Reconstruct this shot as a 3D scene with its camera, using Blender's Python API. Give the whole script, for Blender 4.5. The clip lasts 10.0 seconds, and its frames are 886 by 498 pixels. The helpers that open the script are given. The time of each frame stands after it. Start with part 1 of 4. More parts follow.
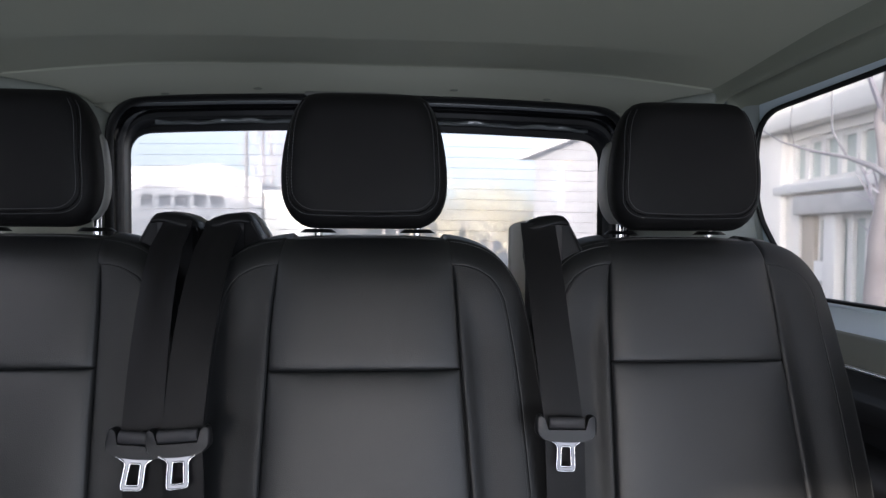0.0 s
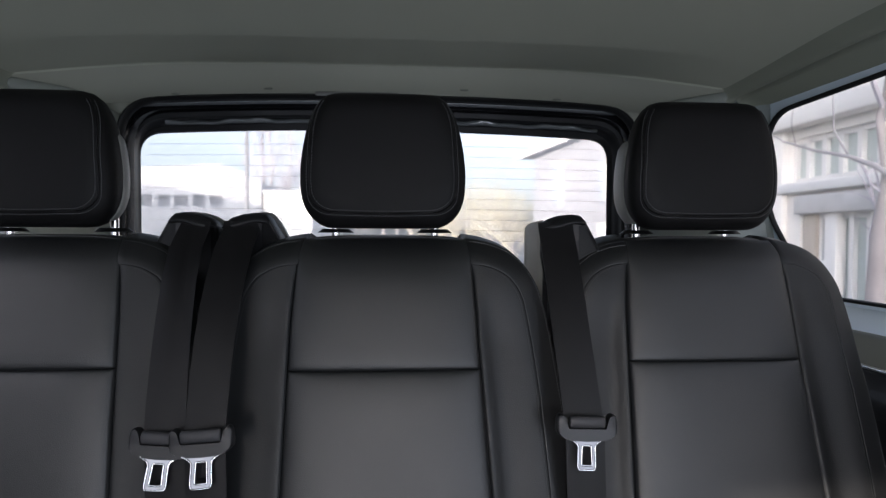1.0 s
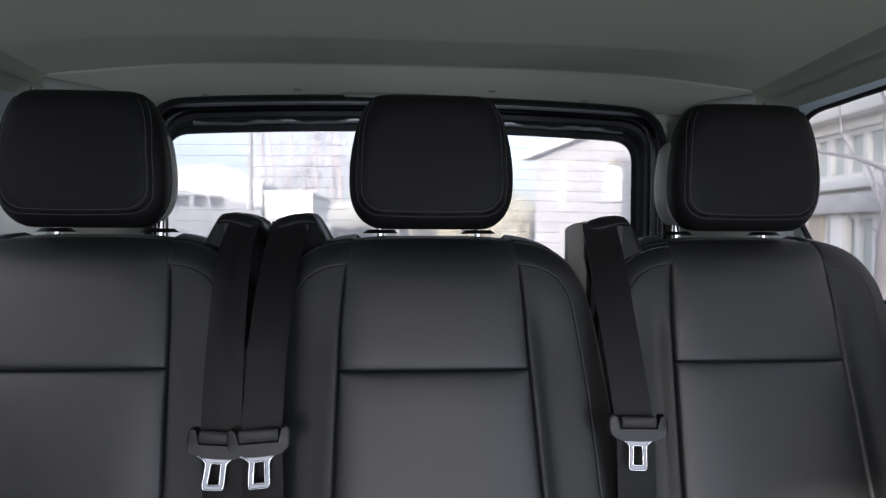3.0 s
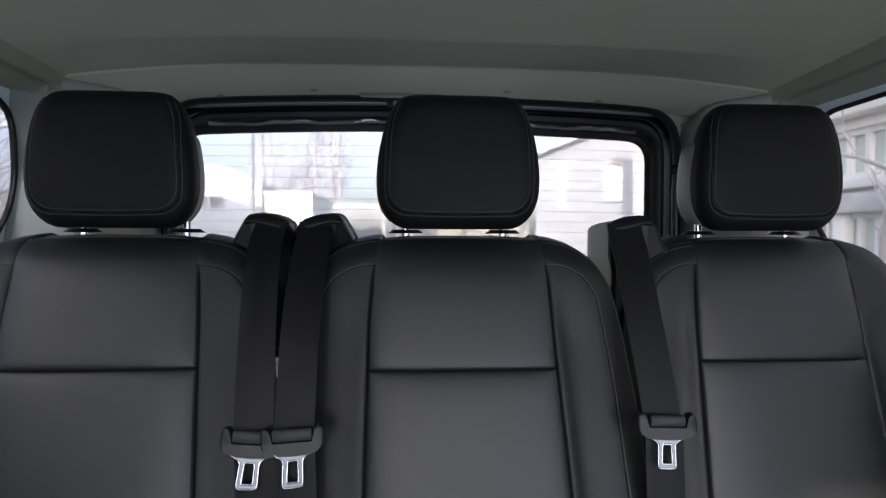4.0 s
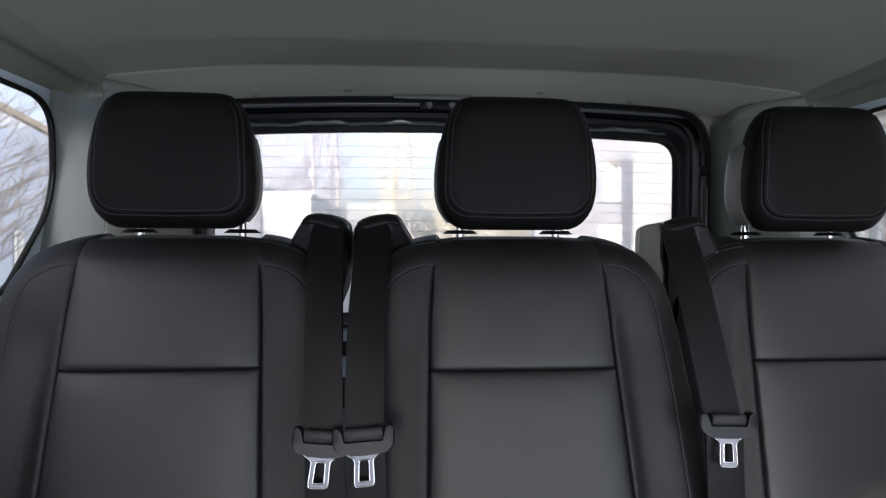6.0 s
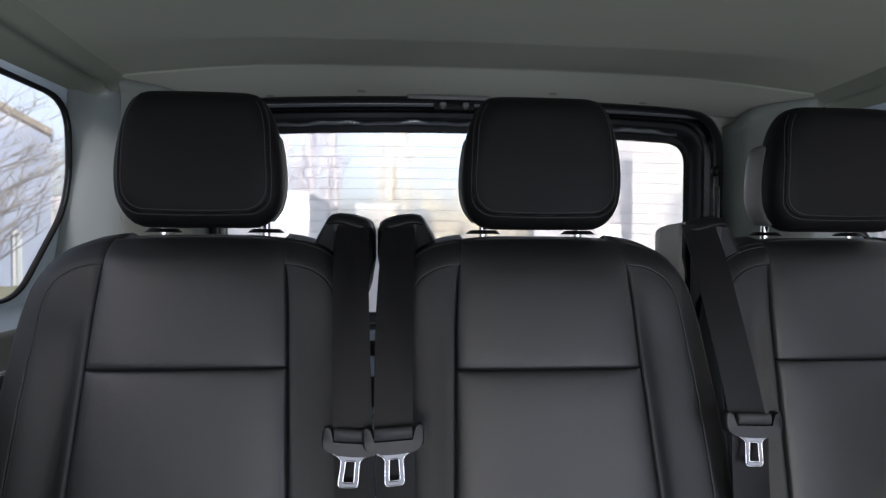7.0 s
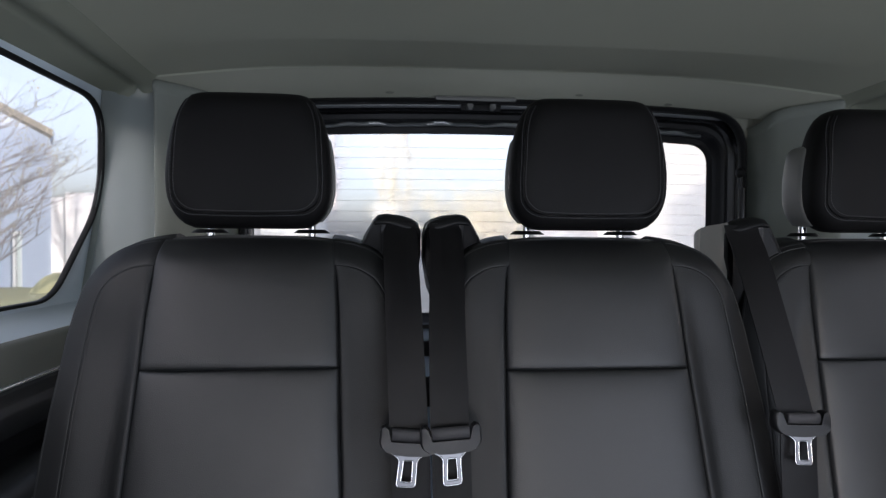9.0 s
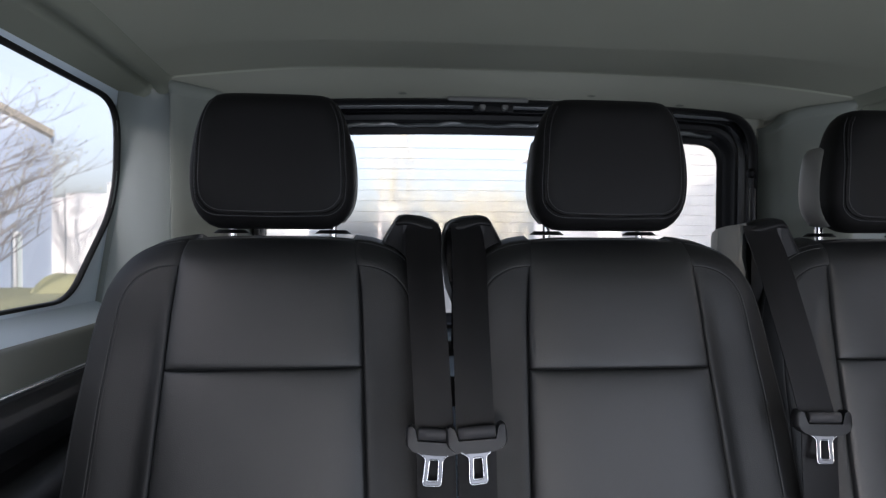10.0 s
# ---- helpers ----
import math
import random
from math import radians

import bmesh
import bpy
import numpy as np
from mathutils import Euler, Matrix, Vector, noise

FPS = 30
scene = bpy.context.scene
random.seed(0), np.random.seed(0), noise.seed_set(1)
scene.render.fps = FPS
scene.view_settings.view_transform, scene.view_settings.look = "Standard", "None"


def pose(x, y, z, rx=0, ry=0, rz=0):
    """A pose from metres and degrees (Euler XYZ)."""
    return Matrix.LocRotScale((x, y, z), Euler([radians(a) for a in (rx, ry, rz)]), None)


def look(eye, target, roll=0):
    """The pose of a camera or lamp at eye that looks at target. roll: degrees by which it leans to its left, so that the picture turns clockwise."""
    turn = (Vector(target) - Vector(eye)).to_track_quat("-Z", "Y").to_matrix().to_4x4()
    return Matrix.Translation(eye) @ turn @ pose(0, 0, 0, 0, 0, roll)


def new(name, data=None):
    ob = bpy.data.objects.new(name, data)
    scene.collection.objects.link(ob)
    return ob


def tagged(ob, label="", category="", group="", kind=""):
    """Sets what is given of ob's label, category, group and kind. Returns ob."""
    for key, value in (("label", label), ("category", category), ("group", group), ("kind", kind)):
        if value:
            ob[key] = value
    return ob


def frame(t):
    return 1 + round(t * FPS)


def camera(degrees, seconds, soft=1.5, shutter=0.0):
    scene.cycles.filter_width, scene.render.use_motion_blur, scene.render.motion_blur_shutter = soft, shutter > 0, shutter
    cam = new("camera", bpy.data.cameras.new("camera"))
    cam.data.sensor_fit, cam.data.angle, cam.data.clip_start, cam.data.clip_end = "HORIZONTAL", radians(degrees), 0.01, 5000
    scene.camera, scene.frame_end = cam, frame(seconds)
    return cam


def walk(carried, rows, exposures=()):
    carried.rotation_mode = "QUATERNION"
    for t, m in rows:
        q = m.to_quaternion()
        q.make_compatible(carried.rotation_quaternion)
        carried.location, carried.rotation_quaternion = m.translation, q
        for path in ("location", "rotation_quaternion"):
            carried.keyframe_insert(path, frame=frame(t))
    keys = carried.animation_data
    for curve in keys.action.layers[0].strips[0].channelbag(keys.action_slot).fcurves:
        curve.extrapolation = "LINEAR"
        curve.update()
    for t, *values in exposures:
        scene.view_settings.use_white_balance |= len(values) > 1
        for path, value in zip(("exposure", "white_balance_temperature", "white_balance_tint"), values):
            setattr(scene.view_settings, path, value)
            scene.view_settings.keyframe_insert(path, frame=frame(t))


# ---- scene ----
cam = camera(78.0, 10.0, soft=1.3)
cam.data.dof.use_dof, cam.data.dof.focus_distance, cam.data.dof.aperture_fstop = True, 0.86, 5.0
PATH = [
    (0, (0.059, -0.796, 1.539), (0.188, 1.199, 1.491), 0.3),
    (0.5, (0.044, -0.796, 1.54), (0.174, 1.199, 1.489), 0.2),
    (1, (0.03, -0.795, 1.539), (0.163, 1.2, 1.49), 0.2),
    (1.5, (0.016, -0.795, 1.539), (0.147, 1.2, 1.49), 0.2),
    (2, (-0.002, -0.795, 1.539), (0.131, 1.2, 1.491), 0.3),
    (2.5, (-0.022, -0.794, 1.539), (0.113, 1.201, 1.492), 0.3),
    (4, (-0.083, -0.794, 1.538), (0.057, 1.201, 1.493), 0.2),
    (4.5, (-0.107, -0.793, 1.538), (0.039, 1.201, 1.494), 0.2),
    (5, (-0.13, -0.793, 1.536), (0.018, 1.201, 1.497), 0.2),
    (5.5, (-0.154, -0.793, 1.538), (-0.003, 1.201, 1.495), 0.2),
    (7, (-0.216, -0.792, 1.537), (-0.053, 1.201, 1.495), 0.3),
    (7.5, (-0.237, -0.791, 1.537), (-0.07, 1.202, 1.496), 0.3),
    (8, (-0.253, -0.791, 1.536), (-0.086, 1.202, 1.498), 0.3),
    (8.5, (-0.272, -0.791, 1.536), (-0.103, 1.201, 1.498), 0.3),
    (9, (-0.291, -0.79, 1.536), (-0.119, 1.202, 1.498), 0.3),
    (9.5, (-0.309, -0.79, 1.536), (-0.136, 1.202, 1.499), 0.3),
    (10, (-0.325, -0.791, 1.536), (-0.15, 1.201, 1.499), 0.3),
]
EXPOSURE = 1.0
SKY, SUN, WINDSCREEN, CAB, DOOR = 0.25, 2.8, 8.5, 1.0, 4.7
SUN_WAY, SCREEN_TOP = (0.35, 1.0, -0.213), 1.868
walk(cam, [(t, look(eye, target, roll)) for t, eye, target, roll in PATH], exposures=[(0, EXPOSURE, 5850, 14), (10, EXPOSURE, 5850, 14)])

# ---- light ----
world = bpy.data.worlds.new("overcast_sky")
scene.world = world
world.use_nodes = True
wn = world.node_tree.nodes
sky = wn.new("ShaderNodeTexSky")
sky.sky_type, sky.sun_disc = "NISHITA", False
sky.sun_elevation, sky.sun_rotation = radians(12), radians(200)
sky.air_density, sky.dust_density, sky.ozone_density = 1.0, 4.0, 1.0
wn["Background"].inputs["Strength"].default_value = SKY
grey = wn.new("ShaderNodeHueSaturation")      # thin high cloud takes most of the blue out of the sky
grey.inputs["Saturation"].default_value = 0.42
world.node_tree.links.new(sky.outputs["Color"], grey.inputs["Color"])
world.node_tree.links.new(grey.outputs["Color"], wn["Background"].inputs["Color"])

sun = new("sun", bpy.data.lights.new("sun", "SUN"))
sun.data.energy, sun.data.angle, sun.data.color = SUN, radians(0.5), (1.0, 0.85, 0.66)
sun.matrix_world = look((0, 0, 0), SUN_WAY)


def window_light(name, where, target, width, height, watts, color):
    """An area lamp added at an unseen opening ahead of the seats, standing in for the sky's light."""
    lamp = new(name, bpy.data.lights.new(name, "AREA"))
    lamp.data.shape, lamp.data.size, lamp.data.size_y = "RECTANGLE", width, height
    lamp.data.energy, lamp.data.color = watts, color
    lamp.matrix_world = look(where, target)
    return lamp


XC = -0.022          # middle line of the van
# added low fill for the seat backs, below where the glass would be
window_light("windscreen_light", (XC - 0.02, -3.0, 1.02), (XC, 0, 1.12), 1.40, 0.40, WINDSCREEN, (0.93, 0.967, 1.0))
for s in (-1, 1):
    window_light("cab_window_light", (XC + s * 0.85, -2.5, 1.56), (XC, -0.3, 1.2), 0.7, 0.34, CAB, (0.93, 0.967, 1.0))
window_light("door_window_light", (XC - 0.86, -1.35, 1.6), (XC, -0.9, 1.3), 0.9, 0.4, DOOR * 0.13, (0.93, 0.965, 1.0))
# low fill lamp for the right-hand seat, at an assumed door opening
window_light("open_door_light", (XC + 0.88, -1.40, 1.12), (XC, -0.9, 1.12), 0.8, 0.95, DOOR, (0.93, 0.965, 1.0))


# ---- materials ----
def material(name, color, rough=0.5, metal=0.0, grain=0.0, grain_scale=900.0, stain=0.12, stain_scale=6.0, spec=0.5, rough_var=0.08, warp=(1, 1, 1), piece=0.0):
    """A surface with wear and stains at a large scale and relief at a small one."""
    m = bpy.data.materials.new(name)
    m.use_nodes = True
    n, l = m.node_tree.nodes, m.node_tree.links
    b = n["Principled BSDF"]
    b.inputs["Metallic"].default_value = metal
    b.inputs["Specular IOR Level"].default_value = spec
    tc = n.new("ShaderNodeTexCoord")
    mp = n.new("ShaderNodeMapping")
    mp.inputs["Scale"].default_value = warp
    l.new(tc.outputs["Object"], mp.inputs["Vector"])
    big = n.new("ShaderNodeTexNoise")
    big.inputs["Scale"].default_value, big.inputs["Detail"].default_value = stain_scale, 5
    l.new(mp.outputs["Vector"], big.inputs["Vector"])
    mix = n.new("ShaderNodeMix")
    mix.data_type = "RGBA"
    lo = [c * (1 - stain) for c in color]
    hi = [min(1.0, c * (1 + stain)) for c in color]
    mix.inputs[6].default_value, mix.inputs[7].default_value = (*lo, 1), (*hi, 1)
    l.new(big.outputs["Fac"], mix.inputs[0])
    out = mix.outputs[2]
    if piece:
        info = n.new("ShaderNodeObjectInfo")
        hsv = n.new("ShaderNodeHueSaturation")
        rng = n.new("ShaderNodeMapRange")
        rng.inputs["To Min"].default_value, rng.inputs["To Max"].default_value = 1 - piece, 1 + piece
        l.new(info.outputs["Random"], rng.inputs["Value"])
        l.new(rng.outputs["Result"], hsv.inputs["Value"])
        l.new(out, hsv.inputs["Color"])
        out = hsv.outputs["Color"]
    l.new(out, b.inputs["Base Color"])
    r = n.new("ShaderNodeMapRange")
    r.inputs["To Min"].default_value, r.inputs["To Max"].default_value = max(0.02, rough - rough_var), min(1, rough + rough_var)
    l.new(big.outputs["Fac"], r.inputs["Value"])
    l.new(r.outputs["Result"], b.inputs["Roughness"])
    if grain:
        fine = n.new("ShaderNodeTexNoise")
        fine.inputs["Scale"].default_value, fine.inputs["Detail"].default_value = grain_scale, 3
        l.new(mp.outputs["Vector"], fine.inputs["Vector"])
        bump = n.new("ShaderNodeBump")
        bump.inputs["Strength"].default_value, bump.inputs["Distance"].default_value = grain, 0.001
        l.new(fine.outputs["Fac"], bump.inputs["Height"])
        l.new(bump.outputs["Normal"], b.inputs["Normal"])
    return m


def leather(name, color, rough, spec=0.5):
    """Grained leatherette: a cell pattern for the pores, a slow swell for the padding."""
    m = material(name, color, rough, stain=0.15, stain_scale=5, rough_var=0.05, spec=spec)
    n, l = m.node_tree.nodes, m.node_tree.links
    tc = n["Texture Coordinate"]
    cells = n.new("ShaderNodeTexVoronoi")
    cells.feature = "DISTANCE_TO_EDGE"
    cells.inputs["Scale"].default_value = 520
    swell = n.new("ShaderNodeTexNoise")
    swell.inputs["Scale"].default_value, swell.inputs["Detail"].default_value = 14, 2
    l.new(tc.outputs["Object"], cells.inputs["Vector"])
    l.new(tc.outputs["Object"], swell.inputs["Vector"])
    b1, b2 = n.new("ShaderNodeBump"), n.new("ShaderNodeBump")
    b1.inputs["Strength"].default_value, b1.inputs["Distance"].default_value = 0.40, 0.0006
    b2.inputs["Strength"].default_value, b2.inputs["Distance"].default_value = 0.22, 0.004
    l.new(swell.outputs["Fac"], b2.inputs["Height"])
    l.new(cells.outputs["Distance"], b1.inputs["Height"])
    l.new(b2.outputs["Normal"], b1.inputs["Normal"])
    l.new(b1.outputs["Normal"], n["Principled BSDF"].inputs["Normal"])
    return m


def webbing_material(name, color):
    """Woven belt: fine ribs across its width."""
    m = material(name, color, 0.46, stain=0.1, spec=0.24)
    n, l = m.node_tree.nodes, m.node_tree.links
    w = n.new("ShaderNodeTexWave")
    w.wave_type, w.bands_direction = "BANDS", "Z"
    w.inputs["Scale"].default_value = 420
    l.new(n["Texture Coordinate"].outputs["Object"], w.inputs["Vector"])
    bump = n.new("ShaderNodeBump")
    bump.inputs["Strength"].default_value, bump.inputs["Distance"].default_value = 0.2, 0.0003
    l.new(w.outputs["Fac"], bump.inputs["Height"])
    l.new(bump.outputs["Normal"], n["Principled BSDF"].inputs["Normal"])
    return m


def glass(name, tint, haze):
    """Window glass: clear, mirror-like at grazing angles, with a film of dust."""
    m = bpy.data.materials.new(name)
    m.use_nodes = True
    n, l = m.node_tree.nodes, m.node_tree.links
    n.remove(n["Principled BSDF"])
    clear, gloss, dust = n.new("ShaderNodeBsdfTransparent"), n.new("ShaderNodeBsdfGlossy"), n.new("ShaderNodeBsdfTranslucent")
    clear.inputs["Color"].default_value = (*tint, 1)
    gloss.inputs["Roughness"].default_value = 0.02
    dust.inputs["Color"].default_value = (0.9, 0.9, 0.92, 1)
    fr = n.new("ShaderNodeFresnel")
    fr.inputs["IOR"].default_value = 1.45
    spots = n.new("ShaderNodeTexNoise")
    spots.inputs["Scale"].default_value, spots.inputs["Detail"].default_value = 9, 6
    amount = n.new("ShaderNodeMapRange")
    amount.inputs["To Min"].default_value, amount.inputs["To Max"].default_value = haze * 0.7, haze * 1.3
    l.new(spots.outputs["Fac"], amount.inputs["Value"])
    m1, m2 = n.new("ShaderNodeMixShader"), n.new("ShaderNodeMixShader")
    l.new(amount.outputs["Result"], m1.inputs["Fac"])
    l.new(clear.outputs[0], m1.inputs[1])
    l.new(dust.outputs[0], m1.inputs[2])
    l.new(fr.outputs["Fac"], m2.inputs["Fac"])
    l.new(m1.outputs[0], m2.inputs[1])
    l.new(gloss.outputs[0], m2.inputs[2])
    l.new(m2.outputs[0], n["Material Output"].inputs["Surface"])
    return m


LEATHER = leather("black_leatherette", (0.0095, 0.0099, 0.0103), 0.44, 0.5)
# darker copy of the leatherette: weaker light on bolsters and bands, done by colour
LEATHER_SIDE = leather("shaded_side_leatherette", (0.0065, 0.0069, 0.0072), 0.50, 0.36)
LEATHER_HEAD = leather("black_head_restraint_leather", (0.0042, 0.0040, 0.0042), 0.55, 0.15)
DARK_THREAD = material("dark_thread", (0.032, 0.032, 0.032), 0.8)
THREAD = material("grey_thread", (0.15, 0.15, 0.15), 0.8)
HEAD_THREAD = material("dim_grey_thread", (0.078, 0.078, 0.080), 0.8)
SHELL = material("dark_grey_plastic", (0.0055, 0.0055, 0.0058), 0.42, grain=0.25, grain_scale=700, spec=0.15)
SHELL_GLOSS = material("black_gloss_plastic", (0.008, 0.008, 0.0085), 0.45, grain=0.1, grain_scale=500, spec=0.2)
SHELL_MID = material("mid_grey_plastic", (0.27, 0.265, 0.245), 0.5, grain=0.25, grain_scale=700, spec=0.35)
LINING = material("charcoal_lining_plastic", (0.010, 0.010, 0.011), 0.42, grain=0.3, grain_scale=500, spec=0.3)
SHELL_GREY = material("grey_plastic", (0.14, 0.14, 0.131), 0.5, grain=0.25, grain_scale=700)
COVER_GREY = material("warm_grey_cover_plastic", (0.36, 0.35, 0.325), 0.5, grain=0.25, grain_scale=700)
WEBBING = webbing_material("black_webbing", (0.0042, 0.0039, 0.0044))
# paler copy of the webbing: light on the upturned fold, put into colour
LIT_WEBBING = webbing_material("lit_webbing", (0.04, 0.039, 0.041))
TONGUE_PLASTIC = material("tongue_plastic", (0.012, 0.012, 0.013), 0.42, grain=0.15, grain_scale=900, spec=0.36)
STEEL = material("bright_steel", (0.19, 0.19, 0.20), 0.36, 1.0, grain=0.05, grain_scale=300)
CHROME = material("chrome", (0.75, 0.75, 0.76), 0.1, 1.0)
HEADLINING = material("grey_headlining_felt", (0.402, 0.411, 0.330), 0.95, grain=0.6, grain_scale=1400, stain=0.05, stain_scale=3, spec=0.1)
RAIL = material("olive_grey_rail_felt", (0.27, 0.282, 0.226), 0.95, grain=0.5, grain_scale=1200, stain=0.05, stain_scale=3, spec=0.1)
LEDGE = material("olive_grey_ledge_plastic", (0.15, 0.155, 0.13), 0.5, grain=0.3, grain_scale=900, stain=0.06, stain_scale=3)
SILL_PAINT = material("pale_blue_paint", (0.74, 0.84, 0.93), 0.16, stain=0.05, stain_scale=4, spec=1.0)
PILLAR = material("grey_green_pillar_plastic", (0.245, 0.270, 0.262), 0.5, grain=0.3, grain_scale=900, stain=0.06, stain_scale=3, spec=0.28)
# darker copy of the pillar plastic: the rear lining's shade is in the colour
PILLAR_LINING = material("shaded_pillar_plastic", (0.20, 0.214, 0.19), 0.6, grain=0.3, grain_scale=900, stain=0.06, stain_scale=3, spec=0.3)
TRIM = material("pale_grey_trim_plastic", (0.283, 0.288, 0.236), 0.6, grain=0.3, grain_scale=900, stain=0.05, stain_scale=3)
PAINT = material("pale_blue_gate_paint", (0.40, 0.50, 0.62), 0.4, stain=0.05, stain_scale=3, grain=0.06, grain_scale=200)
RUBBER = material("black_rubber", (0.005, 0.005, 0.005), 0.6, grain=0.2, grain_scale=400, spec=0.3)
GLOSS_BLACK = material("black_gloss_paint", (0.007, 0.007, 0.008), 0.16, grain=0.12, grain_scale=60, spec=0.35)
FILM = material("clear_film_edge", (0.16, 0.17, 0.175), 0.14, spec=1.0, grain=0.3, grain_scale=40)
GREY_GLOSS = material("seal_gleam_grey", (0.12, 0.125, 0.13), 0.2)
MATT_BLACK = material("black_frit", (0.006, 0.006, 0.007), 0.5, spec=0.3)
WIRE = material("heater_wire", (0.32, 0.29, 0.28), 0.6)
BODY = material("white_car_paint", (0.7, 0.7, 0.7), 0.3, stain=0.03)
FLOOR_MAT = material("ribbed_floor_rubber", (0.04, 0.04, 0.04), 0.7, grain=0.4, grain_scale=300)
PANE = glass("window_glass", (0.79, 0.78, 0.81), 0.06)
REAR_PANE = glass("rear_window_glass", (0.84, 0.83, 0.85), 0.29)
PLASTER = material("white_render", (0.56, 0.56, 0.575), 0.9, grain=0.4, grain_scale=60, stain=0.08, stain_scale=0.8)
PLASTER_WARM = material("pale_grey_render", (0.32, 0.325, 0.345), 0.9, grain=0.4, grain_scale=60, stain=0.1, stain_scale=0.8)
WHITE_WOOD = material("white_painted_wood", (0.90, 0.89, 0.86), 0.6, stain=0.05)
GREY_WOOD = material("weathered_beam", (0.66, 0.65, 0.63), 0.85, grain=0.6, grain_scale=40, stain=0.25, stain_scale=5)
ROOFING = material("grey_roofing", (0.72, 0.71, 0.71), 0.85, stain=0.2, stain_scale=2)
DARK_PANE = material("facade_glass", (0.58, 0.64, 0.61), 0.3, 0.0, stain=0.15, stain_scale=1)
BARK_DARK = material("dark_branch_bark", (0.42, 0.40, 0.41), 0.9, grain=0.6, grain_scale=60, stain=0.25, stain_scale=4)
HALL_PANE = material("dim_window_glass", (0.19, 0.19, 0.205), 0.2)
PAVILION_WHITE = material("warm_white_render", (0.90, 0.88, 0.83), 0.9, grain=0.4, grain_scale=60, stain=0.08, stain_scale=1.0)
BARK = material("bare_bark", (0.48, 0.43, 0.41), 0.9, grain=0.6, grain_scale=60, stain=0.25, stain_scale=4)
YELLOW_TWIG = material("yellow_green_twigs", (0.70, 0.65, 0.48), 0.9)
TWIG = material("pale_twigs", (0.56, 0.53, 0.57), 0.9)
PALE_TWIG = material("olive_twigs", (0.26, 0.245, 0.225), 0.9)
# blue-grey cast is the side house's shade, put into colour; shutters share it
PLASTER_COOL = material("shade_blue_render", (0.36, 0.42, 0.51), 0.9, grain=0.4, grain_scale=60, stain=0.12, stain_scale=1.2)
PLASTER_BRIGHT = material("bright_white_render", (0.62, 0.62, 0.62), 0.9, grain=0.4, grain_scale=60, stain=0.14, stain_scale=1.2)
TILES = material("sandy_roof_tiles", (0.17, 0.155, 0.125), 0.85, stain=0.25, stain_scale=3, grain=0.6, grain_scale=30)
SANDSTONE = material("sandy_stone", (0.50, 0.45, 0.38), 0.9, stain=0.15, stain_scale=3, grain=0.5, grain_scale=50)
BUDS = material("yellow_green_buds", (0.38, 0.355, 0.23), 0.8)
GRASS = material("dry_grass", (0.25, 0.25, 0.13), 0.95, grain=0.8, grain_scale=30, stain=0.3, stain_scale=0.6)
PAVING = material("grey_gravel_ground", (0.12, 0.12, 0.118), 0.95, grain=0.7, grain_scale=40, stain=0.2, stain_scale=0.5)
POLE_MAT = material("grey_post", (0.25, 0.25, 0.26), 0.6)


# ---- mesh helpers ----
def mesh_object(name, verts, faces, mat, parent=None, label="", sharp=40, smooth=True):
    me = bpy.data.meshes.new(name)
    me.from_pydata([tuple(v) for v in verts], [], faces)
    me.validate()
    if smooth:
        me.polygons.foreach_set("use_smooth", [True] * len(me.polygons))
        me.set_sharp_from_angle(angle=radians(sharp))
    me.materials.append(mat)
    ob = new(name, me)
    if parent:
        ob.parent = parent
        if parent.type == "EMPTY":
            ob.matrix_parent_inverse = parent.matrix_basis.inverted()
    if label:
        ob["label"] = label
    return ob


def part(name, bm, mat, parent, label="", sharp=40):
    """Links a bmesh as one mesh object under a thing or a part."""
    bmesh.ops.recalc_face_normals(bm, faces=bm.faces)
    me = bpy.data.meshes.new(name)
    bm.to_mesh(me)
    bm.free()
    me.polygons.foreach_set("use_smooth", [True] * len(me.polygons))
    me.set_sharp_from_angle(angle=radians(sharp))
    me.materials.append(mat)
    ob = new(name, me)
    if parent:
        ob.parent = parent
        if parent.type == "EMPTY":
            ob.matrix_parent_inverse = parent.matrix_basis.inverted()
    if label:
        ob["label"] = label
    return ob


def sheet(name, rows, mat, parent=None, label="", close=False, sharp=40, caps=False):
    """A surface through rows of points."""
    n = len(rows[0])
    verts = [p for r in rows for p in r]
    faces = []
    for i in range(len(rows) - 1):
        for j in range(n if close else n - 1):
            k = (j + 1) % n
            faces.append((i * n + j, i * n + k, (i + 1) * n + k, (i + 1) * n + j))
    if caps:
        faces += [tuple(range(n - 1, -1, -1)), tuple((len(rows) - 1) * n + j for j in range(n))]
    return mesh_object(name, verts, faces, mat, parent, label, sharp)


def add_box(bm, lo, hi, bevel=0.0, m=None):
    r = bmesh.ops.create_cube(bm, size=1)
    mid = [(a + b) / 2 for a, b in zip(lo, hi)]
    size = [abs(b - a) for a, b in zip(lo, hi)]
    mat = Matrix.Translation(mid) @ Matrix.Diagonal((*size, 1))
    bmesh.ops.transform(bm, matrix=(m @ mat) if m else mat, verts=r["verts"])
    if bevel:
        edges = list({e for v in r["verts"] for e in v.link_edges})
        bmesh.ops.bevel(bm, geom=edges, offset=bevel, segments=2, affect="EDGES", profile=0.5)
    return bm


def box_bm(lo, hi, bevel=0.0):
    return add_box(bmesh.new(), lo, hi, bevel)


